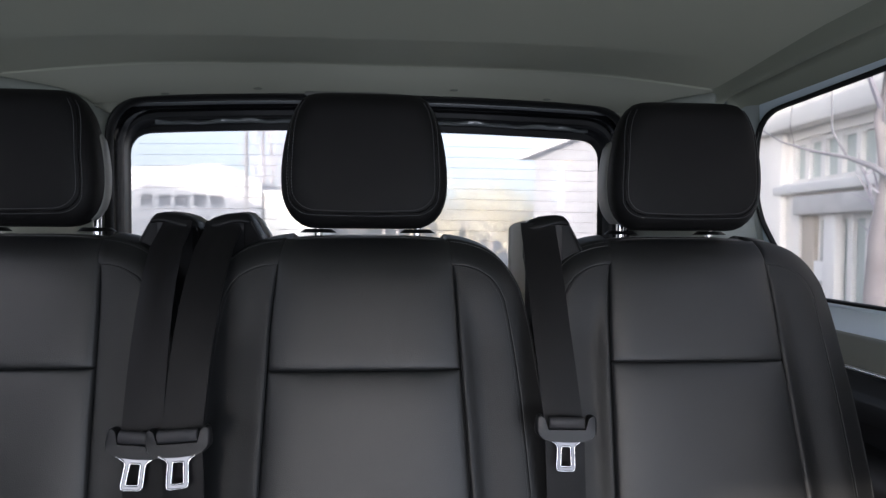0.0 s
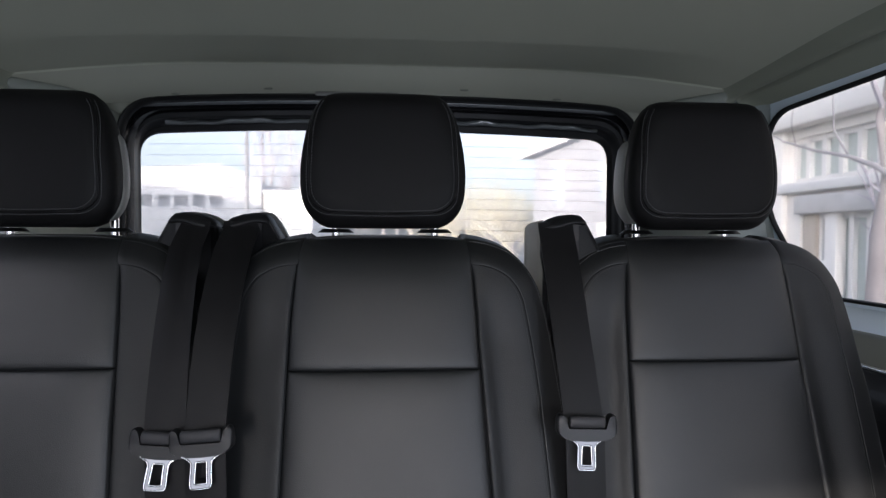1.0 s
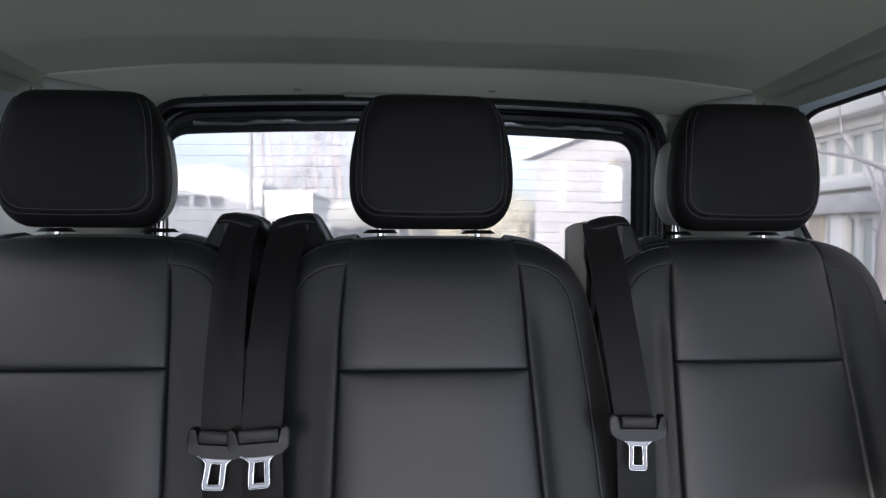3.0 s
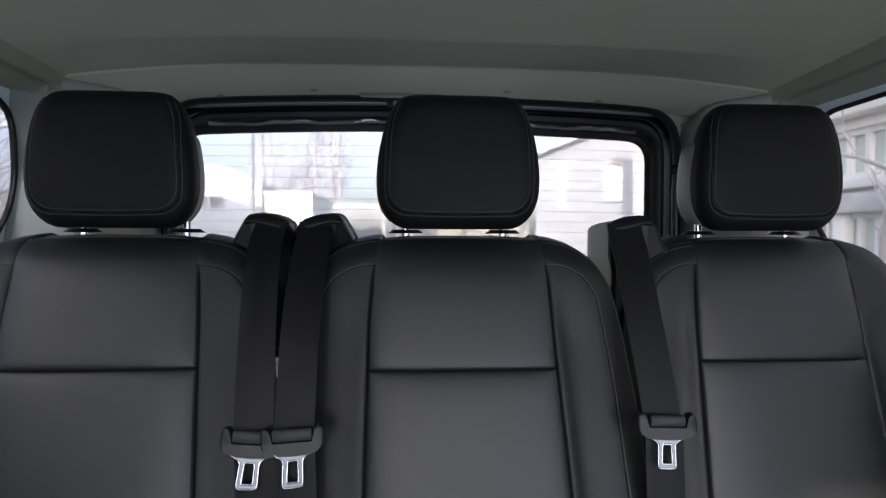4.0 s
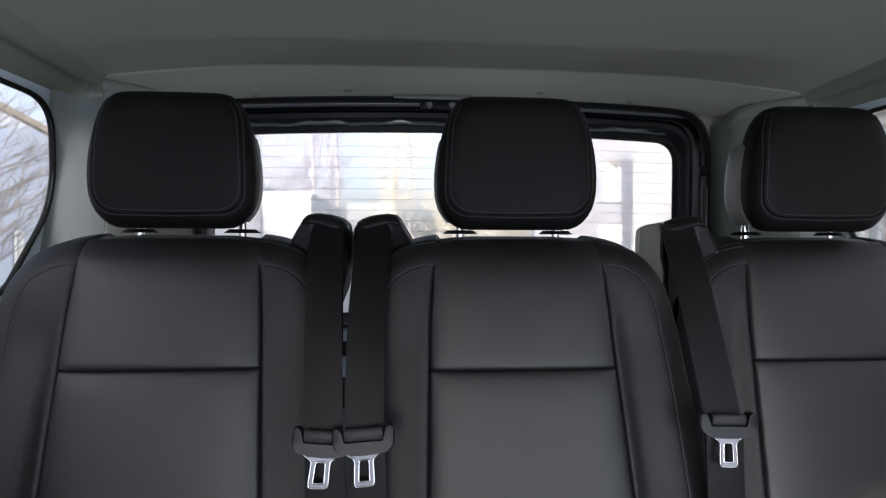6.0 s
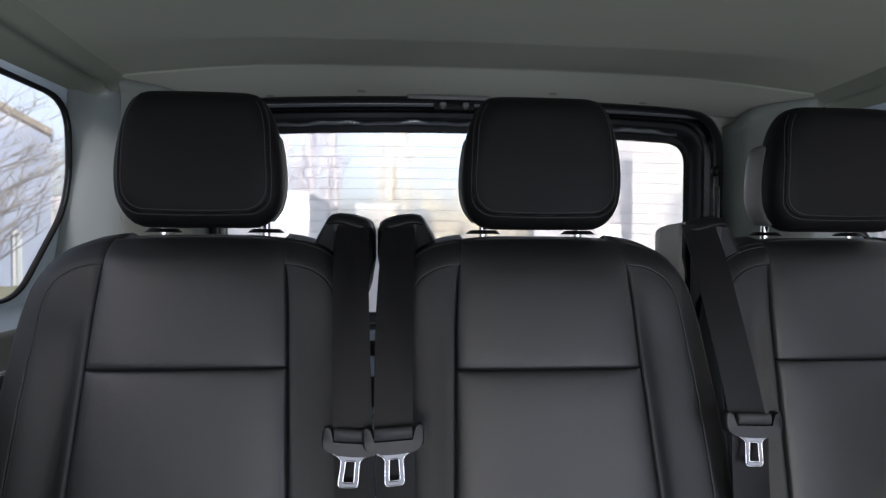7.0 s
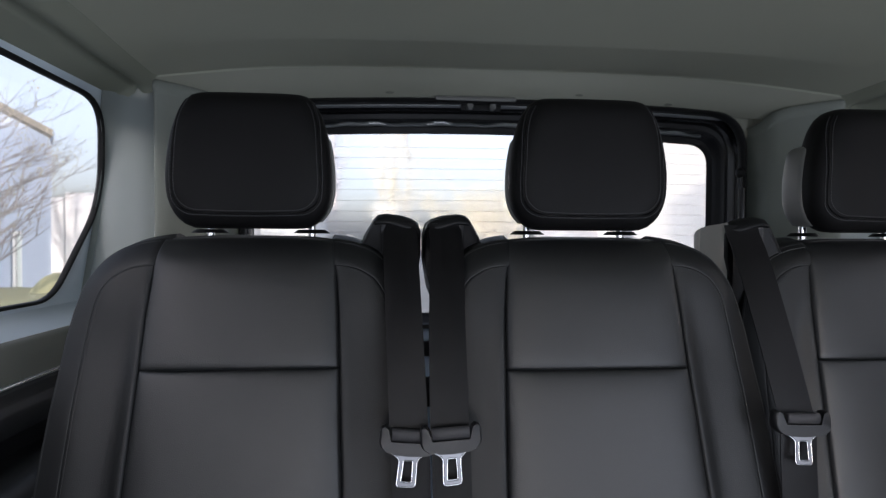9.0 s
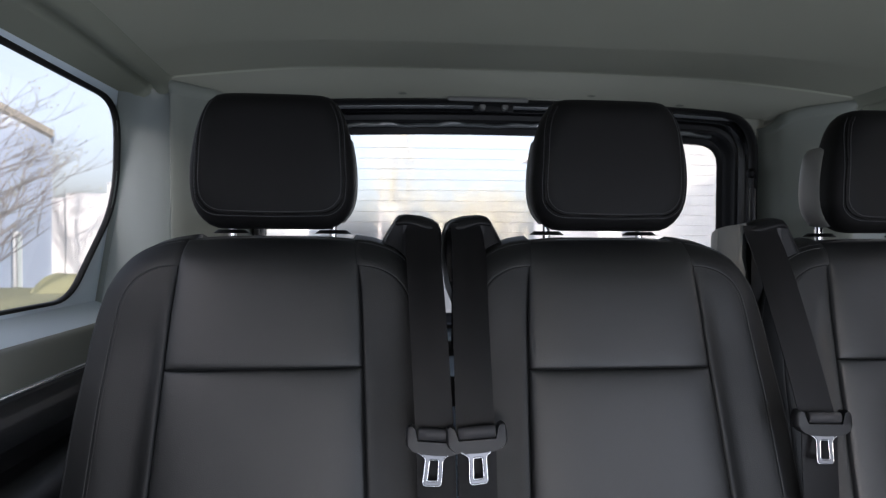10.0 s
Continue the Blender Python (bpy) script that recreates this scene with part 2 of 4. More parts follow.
def tube_rows(points, radius, sides=8):
    """Rings round a line of points, for sheet()."""
    rows = []
    pts = [Vector(p) for p in points]
    for i, p in enumerate(pts):
        t = (pts[min(i + 1, len(pts) - 1)] - pts[max(i - 1, 0)]).normalized()
        a = t.cross(Vector((0, 0, 1)))
        if a.length < 0.1:
            a = t.cross(Vector((0, 1, 0)))
        a.normalize()
        b = t.cross(a)
        r = radius[i] if isinstance(radius, (list, tuple)) else radius
        rows.append([p + r * (math.cos(q) * a + math.sin(q) * b) for q in (2 * math.pi * k / sides for k in range(sides))])
    return rows


def tube(name, points, radius, mat, parent=None, label="", sides=8):
    return sheet(name, tube_rows(points, radius, sides), mat, parent, label, close=True, caps=True, sharp=60)


def lerp(a, b, t):
    return a + (b - a) * t


def curve_value(z, table):
    """Linear reading of a table of (z, value) with falling z."""
    if z >= table[0][0]:
        return table[0][1]
    for (z0, v0), (z1, v1) in zip(table, table[1:]):
        if z >= z1:
            t = (z0 - z) / (z0 - z1)
            return v0 + (v1 - v0) * t
    return table[-1][1]


def stitches(name, points, mat, parent, step=0.0046, length=0.003, size=0.0009):
    """A row of thread stitches along a line, as one mesh."""
    pts = [Vector(p) for p in points]
    run = [0.0]
    for a, b in zip(pts, pts[1:]):
        run.append(run[-1] + (b - a).length)
    verts, faces = [], []
    s, i = 0.002, 0
    while s + length < run[-1]:
        while run[i + 1] < s:
            i += 1
        a, b = pts[i], pts[i + 1]
        if b == a:
            s += step
            continue
        t = (b - a).normalized()
        p = a + t * (s - run[i])
        u = t.cross(Vector((0, 1, 0)))
        u = u.normalized() if u.length > 0.05 else Vector((1, 0, 0))
        w = t.cross(u)
        base = len(verts)
        for k in (0, length):
            for c, d in ((-1, -1), (1, -1), (1, 1), (-1, 1)):
                verts.append(p + t * k + u * (c * size / 2) + w * (d * size / 2))
        faces += [(base, base + 1, base + 2, base + 3), (base + 7, base + 6, base + 5, base + 4)]
        faces += [(base + q, base + 4 + q, base + 4 + (q + 1) % 4, base + (q + 1) % 4) for q in range(4)]
        s += step
    ob = mesh_object(name, verts, faces, mat, parent, "", smooth=False)
    ob["kind"] = "stuff"
    return ob


def empty(name, x, y, z, label, category, group="", kind=""):
    ob = new(name)
    ob.matrix_basis = Matrix.Translation((x, y, z))
    return tagged(ob, label, category, group, kind)


# ---- the van's shell ----
def smooth_rise(t):
    t = max(0.0, min(1.0, t))
    return t * t * (3 - 2 * t)


def wall_x(z):
    """Half width of the side wall at a height, from the middle line."""
    return 0.886 + 0.17 * (1.796 - z)


def side(s, rel):
    return XC + s * rel


def rounded(corners, radii, steps=7):
    """A closed outline with its corners rounded."""
    out, n = [], len(corners)
    for i in range(n):
        p, a, b = Vector(corners[i]), Vector(corners[i - 1]), Vector(corners[(i + 1) % n])
        u, v = (a - p).normalized(), (b - p).normalized()
        r = min(radii[i], (a - p).length * 0.49, (b - p).length * 0.49)
        for k in range(steps + 1):
            t = k / steps
            out.append((1 - t) ** 2 * (p + u * r) + 2 * t * (1 - t) * p + t * t * (p + v * r))
    return out


def rear_window(front):
    return rounded([(0.418, 1.818), (0.466, 1.66), (0.462, 1.585), (0.362, 1.41), (front, 1.41), (front, 1.842)], [0.075, 0.12, 0.08, 0.05, 0.08, 0.08])


DOOR_WINDOW = rounded([(-0.98, 1.842), (-0.98, 1.41), (-1.9, 1.41), (-1.9, 1.842)], [0.08] * 4)
DOOR_OPENING = rounded([(-0.95, 1.86), (-0.95, 0.58), (-1.93, 0.58), (-1.93, 1.86)], [0.08] * 4)
CAB_WINDOW = rounded([(-2.1, 1.842), (-2.1, 1.41), (-2.9, 1.41), (-2.7, 1.842)], [0.06] * 4)


def holed_sheet(name, outer, holes, place, mat, parent=None, label=""):
    """A flat sheet with holes through it, set in place by a function of its two coordinates."""
    bm = bmesh.new()
    edges = []
    for loop in [outer, *holes]:
        vs = [bm.verts.new((p[0], p[1], 0)) for p in loop]
        edges += [bm.edges.new((vs[i], vs[(i + 1) % len(vs)])) for i in range(len(vs))]
    bmesh.ops.triangle_fill(bm, edges=edges, use_beauty=True)
    for v in bm.verts:
        v.co = place(v.co.x, v.co.y)
    return part(name, bm, mat, parent, label)


def offset_outline(loop, d):
    """The outline moved outwards by d."""
    n, out = len(loop), []
    mid = sum((Vector(p) for p in loop), Vector((0, 0))) / n
    for i in range(n):
        t = (Vector(loop[(i + 1) % n]) - Vector(loop[i - 1])).normalized()
        nrm = Vector((t.y, -t.x))
        if nrm.dot(Vector(loop[i]) - mid) < 0:
            nrm = -nrm
        out.append(Vector(loop[i]) + nrm * d)
    return out


def glass_pane(points, inward, mat, parent, label=""):
    """One sheet of glass that faces into the van."""
    pts = [Vector(q) for q in points]
    area = sum(((pts[i] - pts[0]).cross(pts[i + 1] - pts[0]) for i in range(1, len(pts) - 1)), Vector())
    if area.dot(Vector(inward)) < 0:
        pts.reverse()
    ob = mesh_object("pane", pts, [tuple(range(len(pts)))], mat, parent, label, smooth=False)
    ob.visible_shadow = False
    return ob


floor = tagged(part("floor", box_bm((XC - 0.95, -3.3, 0.5), (XC + 0.95, 0.7, 0.55)), FLOOR_MAT, None), "dark rubber floor of the van", "floor", kind="structure")

for s, wall_name, win in ((-1, "wall_west", "window_1"), (1, "wall_east", "window_2")):
    loop = rear_window(-0.8)
    front_windows = [DOOR_WINDOW, CAB_WINDOW]
    # unseen door opening added to the east side, for the low fill lamp
    runs = [[-3.3, -1, 0, 0.3, 0.5]] if s < 0 else [[-3.3, -1.95], [-0.93, -0.5, 0, 0.3, 0.5]]
    skin_holes = [offset_outline(loop, 0.085), offset_outline(DOOR_WINDOW if s < 0 else DOOR_OPENING, 0.085 if s < 0 else 0.0), offset_outline(CAB_WINDOW, 0.085)]
    wall = holed_sheet(wall_name, [(-3.3, 1.395), (0.47, 1.395), (0.47, 1.842 + 0.006), (-3.3, 1.848)], [loop, *front_windows],
                       lambda y, z: Vector((side(s, wall_x(z)), y, z)), SILL_PAINT)
    tagged(wall, "pale blue painted side wall inside the van", "wall", kind="structure")
    # outer skin
    holed_sheet("outer_skin", [(-3.3, 0.45), (0.75, 0.45), (0.75, 1.99), (-3.3, 1.99)], skin_holes,
                lambda y, z: Vector((side(s, wall_x(z) + 0.022), y, z)), BODY, wall, "white painted body side")
    # roof rail trim between headlining and window
    ys = [-3.3, -2, -1, -0.3, 0.05, 0.1, 0.15, 0.2, 0.25, 0.3, 0.35, 0.40, 0.47]
    prof = [(0.742, 1.884), (0.750, 1.8775), (0.755, 1.871), (0.762, 1.864), (0.768, 1.859), (0.774, 1.857), (0.781, 1.8575), (0.788, 1.8588), (0.794, 1.8625), (0.800, 1.8695), (0.808, 1.8715), (0.815, 1.8690), (0.820, 1.8610), (0.828, 1.8585), (0.850, 1.852), (0.872, 1.843), (0.886, 1.838)]
    rows = []
    for y in ys:
        d = 0.026 * smooth_rise((y + 0.05) / 0.55)
        rows.append([(side(s, r + d * max(0.0, min(1.0, (0.85 - r) / 0.05))), y, z) for r, z in prof])
    for dy, dz in ((-0.03, 0.0015), (-0.015, 0.006), (-0.008, 0.012)):
        rows.append([(x, 0.443 + 0.025 * max(0.0, min(1.0, (abs(x - XC) - 0.783) / 0.06)) + dy, z - dz) for x, y, z in rows[11]])
    del rows[12]
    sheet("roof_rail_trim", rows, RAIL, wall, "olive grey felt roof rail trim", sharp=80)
    # sill, trim ledge and lower lining
    prof = [(wall_x(1.398), 1.398), (0.942, 1.384), (0.925, 1.368), (0.914, 1.359)]
    for run in runs:
        sheet("window_sill", [[(side(s, r), y, z) for r, z in prof] for y in run], SILL_PAINT, wall, "pale blue painted sill", sharp=60)
    rise = 0.009 if s > 0 else 0.0
    prof = [(0.915, 1.360), (0.906, 1.361), (0.900, 1.358), (0.897, 1.352), (0.893, 1.33), (0.889, 1.297)]
    for run in runs:
        sheet("ledge_trim", [[(side(s, r), y, z + rise * (z < 1.35)) for r, z in prof] for y in run], LEDGE, wall, "olive grey ledge trim", sharp=60)
    for run in runs:
        tube("chrome_strip", [(side(s, 0.8868), y, 1.2935 + rise) for y in run], 0.0020, CHROME, wall, "thin bright metal strip")
    prof = [(0.886, 1.291), (0.8815, 1.286), (0.8800, 1.268), (0.8785, 1.264), (0.8735, 1.257), (0.8720, 1.252), (0.871, 1.228), (0.874, 1.219), (0.912, 1.214), (0.915, 1.166), (0.868, 1.158), (0.872, 1.0), (0.875, 0.55)]
    for run in runs:
        sheet("lower_lining", [[(side(s, r), y, z + rise * (z > 1.28)) for r, z in prof] for y in run], LINING, wall, "dark plastic lower side lining", sharp=30)
    # arm rest moulding on the lining
    rows = []
    for y, w in ((-0.6, 0.0), (-0.55, 0.03), (-0.3, 0.045), (0.0, 0.05), (0.2, 0.045), (0.32, 0.03), (0.36, 0.0)):
        rows.append([(side(s, 0.876 - w * math.sin(a) - 0.002), y, 1.115 + 0.05 * math.cos(a) + 0.03 * (y + 0.1)) for a in (math.pi * k / 8 for k in range(9))])
    sheet("armrest_moulding", rows, LINING, wall, "black armrest moulding", sharp=60)
    # return of the side wall: a hollow corner that runs behind the rib of the rear pillar
    rows = []
    for z in [0.55, 1.0, 1.2, 1.3, 1.36, 1.40, 1.48, 1.56, 1.64, 1.72, 1.79, 1.84, 1.88]:
        w = wall_x(max(z, 1.3))
        ys = 0.462 - 0.052 * smooth_rise((z - 1.70) / 0.12)
        plan = [(w - 0.0015, ys - 0.004), (w - 0.0030, ys + 0.004), (w - 0.0075, ys + 0.011), (w - 0.015, lerp(ys, 0.474, 0.6)), (lerp(w, 0.785, 0.35), lerp(ys, 0.476, 0.8)), (lerp(w, 0.785, 0.6), 0.480), (lerp(w, 0.785, 0.82), 0.492), (lerp(w, 0.785, 0.97), 0.512), (0.770, 0.535)]
        rows.append([(side(s, r), y, z) for r, y in plan])
    sheet("rear_return", rows, PILLAR, wall, "grey-green plastic return of the side wall", sharp=80)
    # rear pillar lining, its upper end lapped over the header
    plan = [(0.781, 0.486), (0.781, 0.430), (0.780, 0.420), (0.776, 0.415), (0.769, 0.416), (0.752, 0.432), (0.735, 0.448), (0.715, 0.468), (0.695, 0.487), (0.680, 0.501), (0.671, 0.510), (0.665, 0.518), (0.661, 0.530), (0.656, 0.555), (0.650, 0.592)]
    rows = []
    for k, (r, y) in enumerate(plan):
        a = k / 14
        r += 0.005 * smooth_rise((a - 0.6) / 0.3) if s > 0 else 0.0
        top = 1.870 - 0.004 * a - 0.034 * smooth_rise((a - 0.5) / 0.5)
        lap = lambda z: (0.009 * smooth_rise((z - 1.74) / 0.08) * smooth_rise((a - 0.55) / 0.3) if s < 0 else 0.0)
        rows.append([(side(s, r - lap(z)), y, z) for z in (0.55, 1.0, 1.4, 1.6, 1.75, 1.80, top - 0.032)]
                    + [(side(s, r - lap(top)), y - d, top - h) for d, h in ((0.001, 0.027), (0.006, 0.023), (0.0075, 0.015), (0.005, 0.006), (-0.001, 0.001), (-0.010, 0.0), (-0.022, 0.0))])
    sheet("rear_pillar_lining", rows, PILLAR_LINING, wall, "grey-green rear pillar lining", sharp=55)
    # window: glass, rubber edge
    frame_ob = tagged(new(win), "side window of the van with rounded corners and black rubber edge", "window", kind="structure")
    inner = offset_outline(loop, -0.003)
    outer = offset_outline(loop, 0.005)
    rows = []
    for ring, out in ((outer, -0.001), (offset_outline(loop, 0.004), -0.004), (offset_outline(loop, -0.001), -0.004), (inner, -0.001), (inner, 0.006), (outer, 0.012)):
        rows.append([(side(s, wall_x(p[1]) + out), p[0], p[1]) for p in ring])
    sheet("rubber_edge", rows, RUBBER, frame_ob, "", close=True, sharp=50)
    glass_pane([(side(s, wall_x(p[1]) + 0.005), p[0], p[1]) for p in loop], (-s, 0, 0), PANE, frame_ob)
    for ring in front_windows:
        glass_pane([(side(s, wall_x(p[1]) + 0.005), p[0], p[1]) for p in ring], (-s, 0, 0), PANE, frame_ob)


# headlining and rear header
def roof_z(u, y):
    mid = 1.913 + 0.036 * max(0.0, min(1.0, (y - 0.262) / 0.273))
    return mid - (mid - 1.876) * abs(u / 0.776) ** 4


def roof_end(u):
    return 0.538 - 0.12 * abs(u / 0.776) ** 3.5


us = [-0.776 + 1.552 * k / 48 for k in range(49)]
rows = []
for f in [-3.3, -2.0, -1.0, -0.4, 0.0, 0.1, 0.2, 0.24, 0.254, 0.262, 0.270, 0.28, 0.30, 0.35]:
    rows.append([(XC + u, f, roof_z(u, f)) for u in us])
for k in (0.25, 0.5, 0.75, 0.9, 0.97):
    rows.append([(XC + u, lerp(0.35, roof_end(u), k), roof_z(u, lerp(0.35, roof_end(u), k))) for u in us])
rows.append([(XC + u, roof_end(u), roof_z(u, roof_end(u)) - 0.003) for u in us])
ceiling = tagged(sheet("ceiling", rows, HEADLINING, sharp=60), "grey felt headlining of the van", "ceiling", kind="structure")


def header_low(u):
    a = abs(u)
    return (0.586 - 0.10 * max(0, (a - 0.60) / 0.176) ** 1.5, 1.897 - 0.030 * (a / 0.62) ** 2 - 0.01 * max(0, a - 0.62) / 0.1 - 0.008 * smooth_rise((a - 0.10) / 0.35))


rows = []
for k in (0, 0.06, 0.2, 0.4, 0.6, 0.8, 0.93, 1.0):
    row = []
    for u in us:
        y0, z0 = roof_end(u), roof_z(u, roof_end(u)) - 0.003
        y1, z1 = header_low(u)
        bulge = 0.006 * math.sin(math.pi * k)
        row.append((XC + u, lerp(y0, y1, k) - bulge, lerp(z0, z1, k ** 1.15)))
    rows.append(row)
header = tagged(sheet("header_trim", rows, TRIM, sharp=60), "pale grey trim panel above the tailgate", "trim", kind="structure")
for u in (-0.505, -0.285, 0.195, 0.43):
    y1, z1 = header_low(u)
    bm = bmesh.new()
    bmesh.ops.create_uvsphere(bm, u_segments=10, v_segments=6, radius=0.007, matrix=Matrix.Translation((XC + u, y1 - 0.012, z1 + 0.0095)) @ Matrix.Diagonal((1.6, 0.5, 0.4, 1)))
    part("trim_clip", bm, LEDGE, header)
bm = add_box(bmesh.new(), (-0.196, 0.572, 1.880), (0.011, 0.588, 1.893), 0.005, Matrix.Translation((0.0, 0, 0)))
part("latch_cover", bm, SHELL_GREY, header, "grey plastic latch cover")
roof = tagged(part("roof_panel", box_bm((XC - 0.9, -3.3, 1.975), (XC + 0.9, 0.7, 1.99)), BODY, None), "white painted roof of the van", "roof", kind="structure")

# front wall with the windscreen opening
windscreen = rounded([(-0.83, 0.82), (0.83, 0.82), (0.78, SCREEN_TOP), (-0.78, SCREEN_TOP)], [0.08] * 4)
front = holed_sheet("wall_north", [(-1.0, 0.45), (1.0, 0.45), (1.0, 1.99), (-1.0, 1.99)], [windscreen],
                    lambda x, z: Vector((XC + x, -3.3, z)), TRIM)
tagged(front, "pale front end of the van with windscreen opening", "wall", kind="structure")


def gate_outline(hw, top, bottom, r, shift=0.0, crown=0.02):
    pts = rounded([(-hw, bottom), (hw, bottom), (hw, top), (-hw, top)], [r * 0.8, r * 0.8, r, r], 9)
    dense = []
    for i, p in enumerate(pts):
        q = pts[(i + 1) % len(pts)]
        n = 14 if (q - p).length > 0.3 else 1
        dense += [p.lerp(q, k / n) for k in range(n)]
    return [(XC + shift + p.x, p.y - crown * (p.x / 0.65) ** 2 * (1 if p.y > 1.5 else 0)) for p in dense]


back = gate_outline(0.642, 1.886, 0.78, 0.10)
rear_wall = holed_sheet("wall_south", [(XC - 0.93, 0.45), (XC + 0.93, 0.45), (XC + 0.93, 1.985), (XC - 0.93, 1.985)], [back], lambda x, z: Vector((x, 0.593, z)), TRIM)
tagged(rear_wall, "pale grey rear end round the tailgate opening", "wall", kind="structure")

# tailgate
gate = empty("tailgate", XC, 0.66, 0.78, "closed black tailgate with heated rear window", "tailgate")
stations = [(0.650, 1.890, 0.589, 0.105), (0.650, 1.889, 0.578, 0.105), (0.644, 1.884, 0.573, 0.10), (0.637, 1.878, 0.577, 0.098), (0.634, 1.876, 0.590, 0.096), (0.640, 1.880, 0.602, 0.096)]
sheet("rubber_seal", [[(x, y, z) for x, z in gate_outline(h, t, 0.80, r)] for h, t, y, r in stations], RUBBER, gate, "black rubber seal", close=True, sharp=60)
stations = [(0.645, 1.884, 0.603, 0.10), (0.640, 1.876, 0.606, 0.095), (0.638, 1.872, 0.612, 0.093), (0.636, 1.864, 0.615, 0.09), (0.634, 1.862, 0.640, 0.088)]
sheet("outer_frame", [[(x, y, z) for x, z in gate_outline(h, t, 0.83, r)] for h, t, y, r in stations], GLOSS_BLACK, gate, "gloss black gate frame", close=True, sharp=50)
stations = [(0.634, 1.862, 0.640, 0.088, 1.30), (0.631, 1.850, 0.643, 0.082, 1.31), (0.630, 1.846, 0.660, 0.08, 1.315), (0.628, 1.840, 0.664, 0.075, 1.32), (0.626, 1.836, 0.680, 0.07, 1.325), (0.621, 1.822, 0.684, 0.06, 1.33), (0.6195, 1.819, 0.690, 0.058, 1.335)]
sheet("inner_frame", [[(x, y, z) for x, z in gate_outline(h + 0.003 * k / 6, t, b, r, -0.019 * k / 6)] for k, (h, t, y, r, b) in enumerate(stations)], MATT_BLACK, gate, "", close=True, sharp=40)
# wavy gloss strip under the top of the frame
rows = []
for k in range(61):
    x = -0.56 + 1.12 * k / 60
    w = 0.0011 * math.sin(31 * x) + 0.0008 * math.sin(77 * x + 1)
    z = 1.837 - 0.02 * (x / 0.65) ** 2 + w
    rows.append([(XC + x, 0.654, z + 0.006), (XC + x, 0.6455 - w, z + 0.0045 + w), (XC + x, 0.643 + w, z - 0.001), (XC + x, 0.648, z - 0.005)])
sheet("film_strip", rows, FILM, gate, "loose strip of clear film catching light", sharp=70)
# thin strip whose grey colour stands for light gleaming on the seal
rows = []
for k in range(41):
    x = -0.60 + 1.20 * k / 40
    z = 1.874 - 0.02 * (x / 0.65) ** 2
    rows.append([(XC + x, 0.604, z + 0.005), (XC + x, 0.598, z + 0.003), (XC + x, 0.598, z - 0.001), (XC + x, 0.604, z - 0.004)])
sheet("metal_edge", rows, GREY_GLOSS, gate, "grey edge for the light gleaming on the seal", sharp=70)
pane_loop = gate_outline(0.630, 1.826, 1.325, 0.055, -0.017)
pane = glass_pane([(x, 0.692, z) for x, z in pane_loop], (0, -1, 0), REAR_PANE, gate, "heated rear glass")
for k in range(14):
    z = 1.782 - 0.0285 * k
    tube("heater_wire", [(XC - 0.010 + x, 0.6905, z - 0.006 * (x / 0.62) ** 2) for x in (-0.61, -0.3, 0.0, 0.3, 0.61)], 0.00038, WIRE, pane, sides=4)
part("lower_panel", box_bm((XC - 0.632, 0.655, 0.83), (XC + 0.632, 0.70, 1.305), 0.01), PAINT, gate, "blue-grey painted lower panel")
part("panel_strip", box_bm((XC - 0.5, 0.645, 1.225), (XC + 0.5, 0.657, 1.265), 0.004), MATT_BLACK, gate)
part("panel_strip", box_bm((XC - 0.45, 0.645, 1.09), (XC + 0.45, 0.657, 1.17), 0.004), MATT_BLACK, gate)
for x in (-0.105, -0.047):
    bm = bmesh.new()
    bmesh.ops.create_cone(bm, cap_ends=True, segments=16, radius1=0.0095, radius2=0.0075, depth=0.012, matrix=Matrix.Translation((x, 0.590, 1.872)) @ Matrix.Rotation(radians(90), 4, "X"))
    bmesh.ops.create_cone(bm, cap_ends=True, segments=6, radius1=0.0035, radius2=0.0035, depth=0.012, matrix=Matrix.Translation((x, 0.587, 1.872)) @ Matrix.Rotation(radians(90), 4, "X"))
    part("latch_bolt", bm, SHELL_GREY, gate, "grey latch bolt")
part("latch_plate", box_bm((-0.128, 0.5955, 1.862), (-0.024, 0.602, 1.882), 0.003), RUBBER, gate)

# gas struts
strut = empty("gas_strut", XC + 0.632, 0.575, 0.9, "black gas strut beside the tailgate opening", "gas strut", "tailgate struts")
tube("rod", [(XC + 0.631, 0.572, 1.70), (XC + 0.639, 0.576, 1.45)], 0.0045, GLOSS_BLACK, strut)
tube("cylinder", [(XC + 0.634, 0.573, 1.672), (XC + 0.642, 0.575, 1.2), (XC + 0.647, 0.58, 0.9)], 0.0095, GLOSS_BLACK, strut, sides=12)
bm = bmesh.new()
bmesh.ops.create_uvsphere(bm, u_segments=14, v_segments=8, radius=0.011, matrix=Matrix.Translation((XC + 0.627, 0.572, 1.712)) @ Matrix.Diagonal((1, 1, 1.25, 1)))
part("ball_joint", bm, RUBBER, strut)


# ---- seats ----
SIL = [(1.534, 0.126), (1.530, 0.150), (1.525, 0.166), (1.519, 0.180), (1.508, 0.196), (1.495, 0.208), (1.480, 0.218), (1.463, 0.227), (1.43, 0.236), (1.395, 0.243), (1.35, 0.248), (1.30, 0.254), (1.25, 0.258), (1.18, 0.262), (0.95, 0.266)]
SEAM = [(1.534, 0.121), (1.52, 0.124), (1.497, 0.1265), (1.426, 0.132), (1.355, 0.135), (1.19, 0.142), (0.95, 0.152)]
ARC = [(1.497, 0.1265), (1.4955, 0.145), (1.492, 0.158), (1.487, 0.169), (1.479, 0.181), (1.469, 0.190), (1.457, 0.197), (1.445, 0.202), (1.41, 0.209), (1.375, 0.214), (1.31, 0.220), (1.18, 0.226), (0.95, 0.230)]


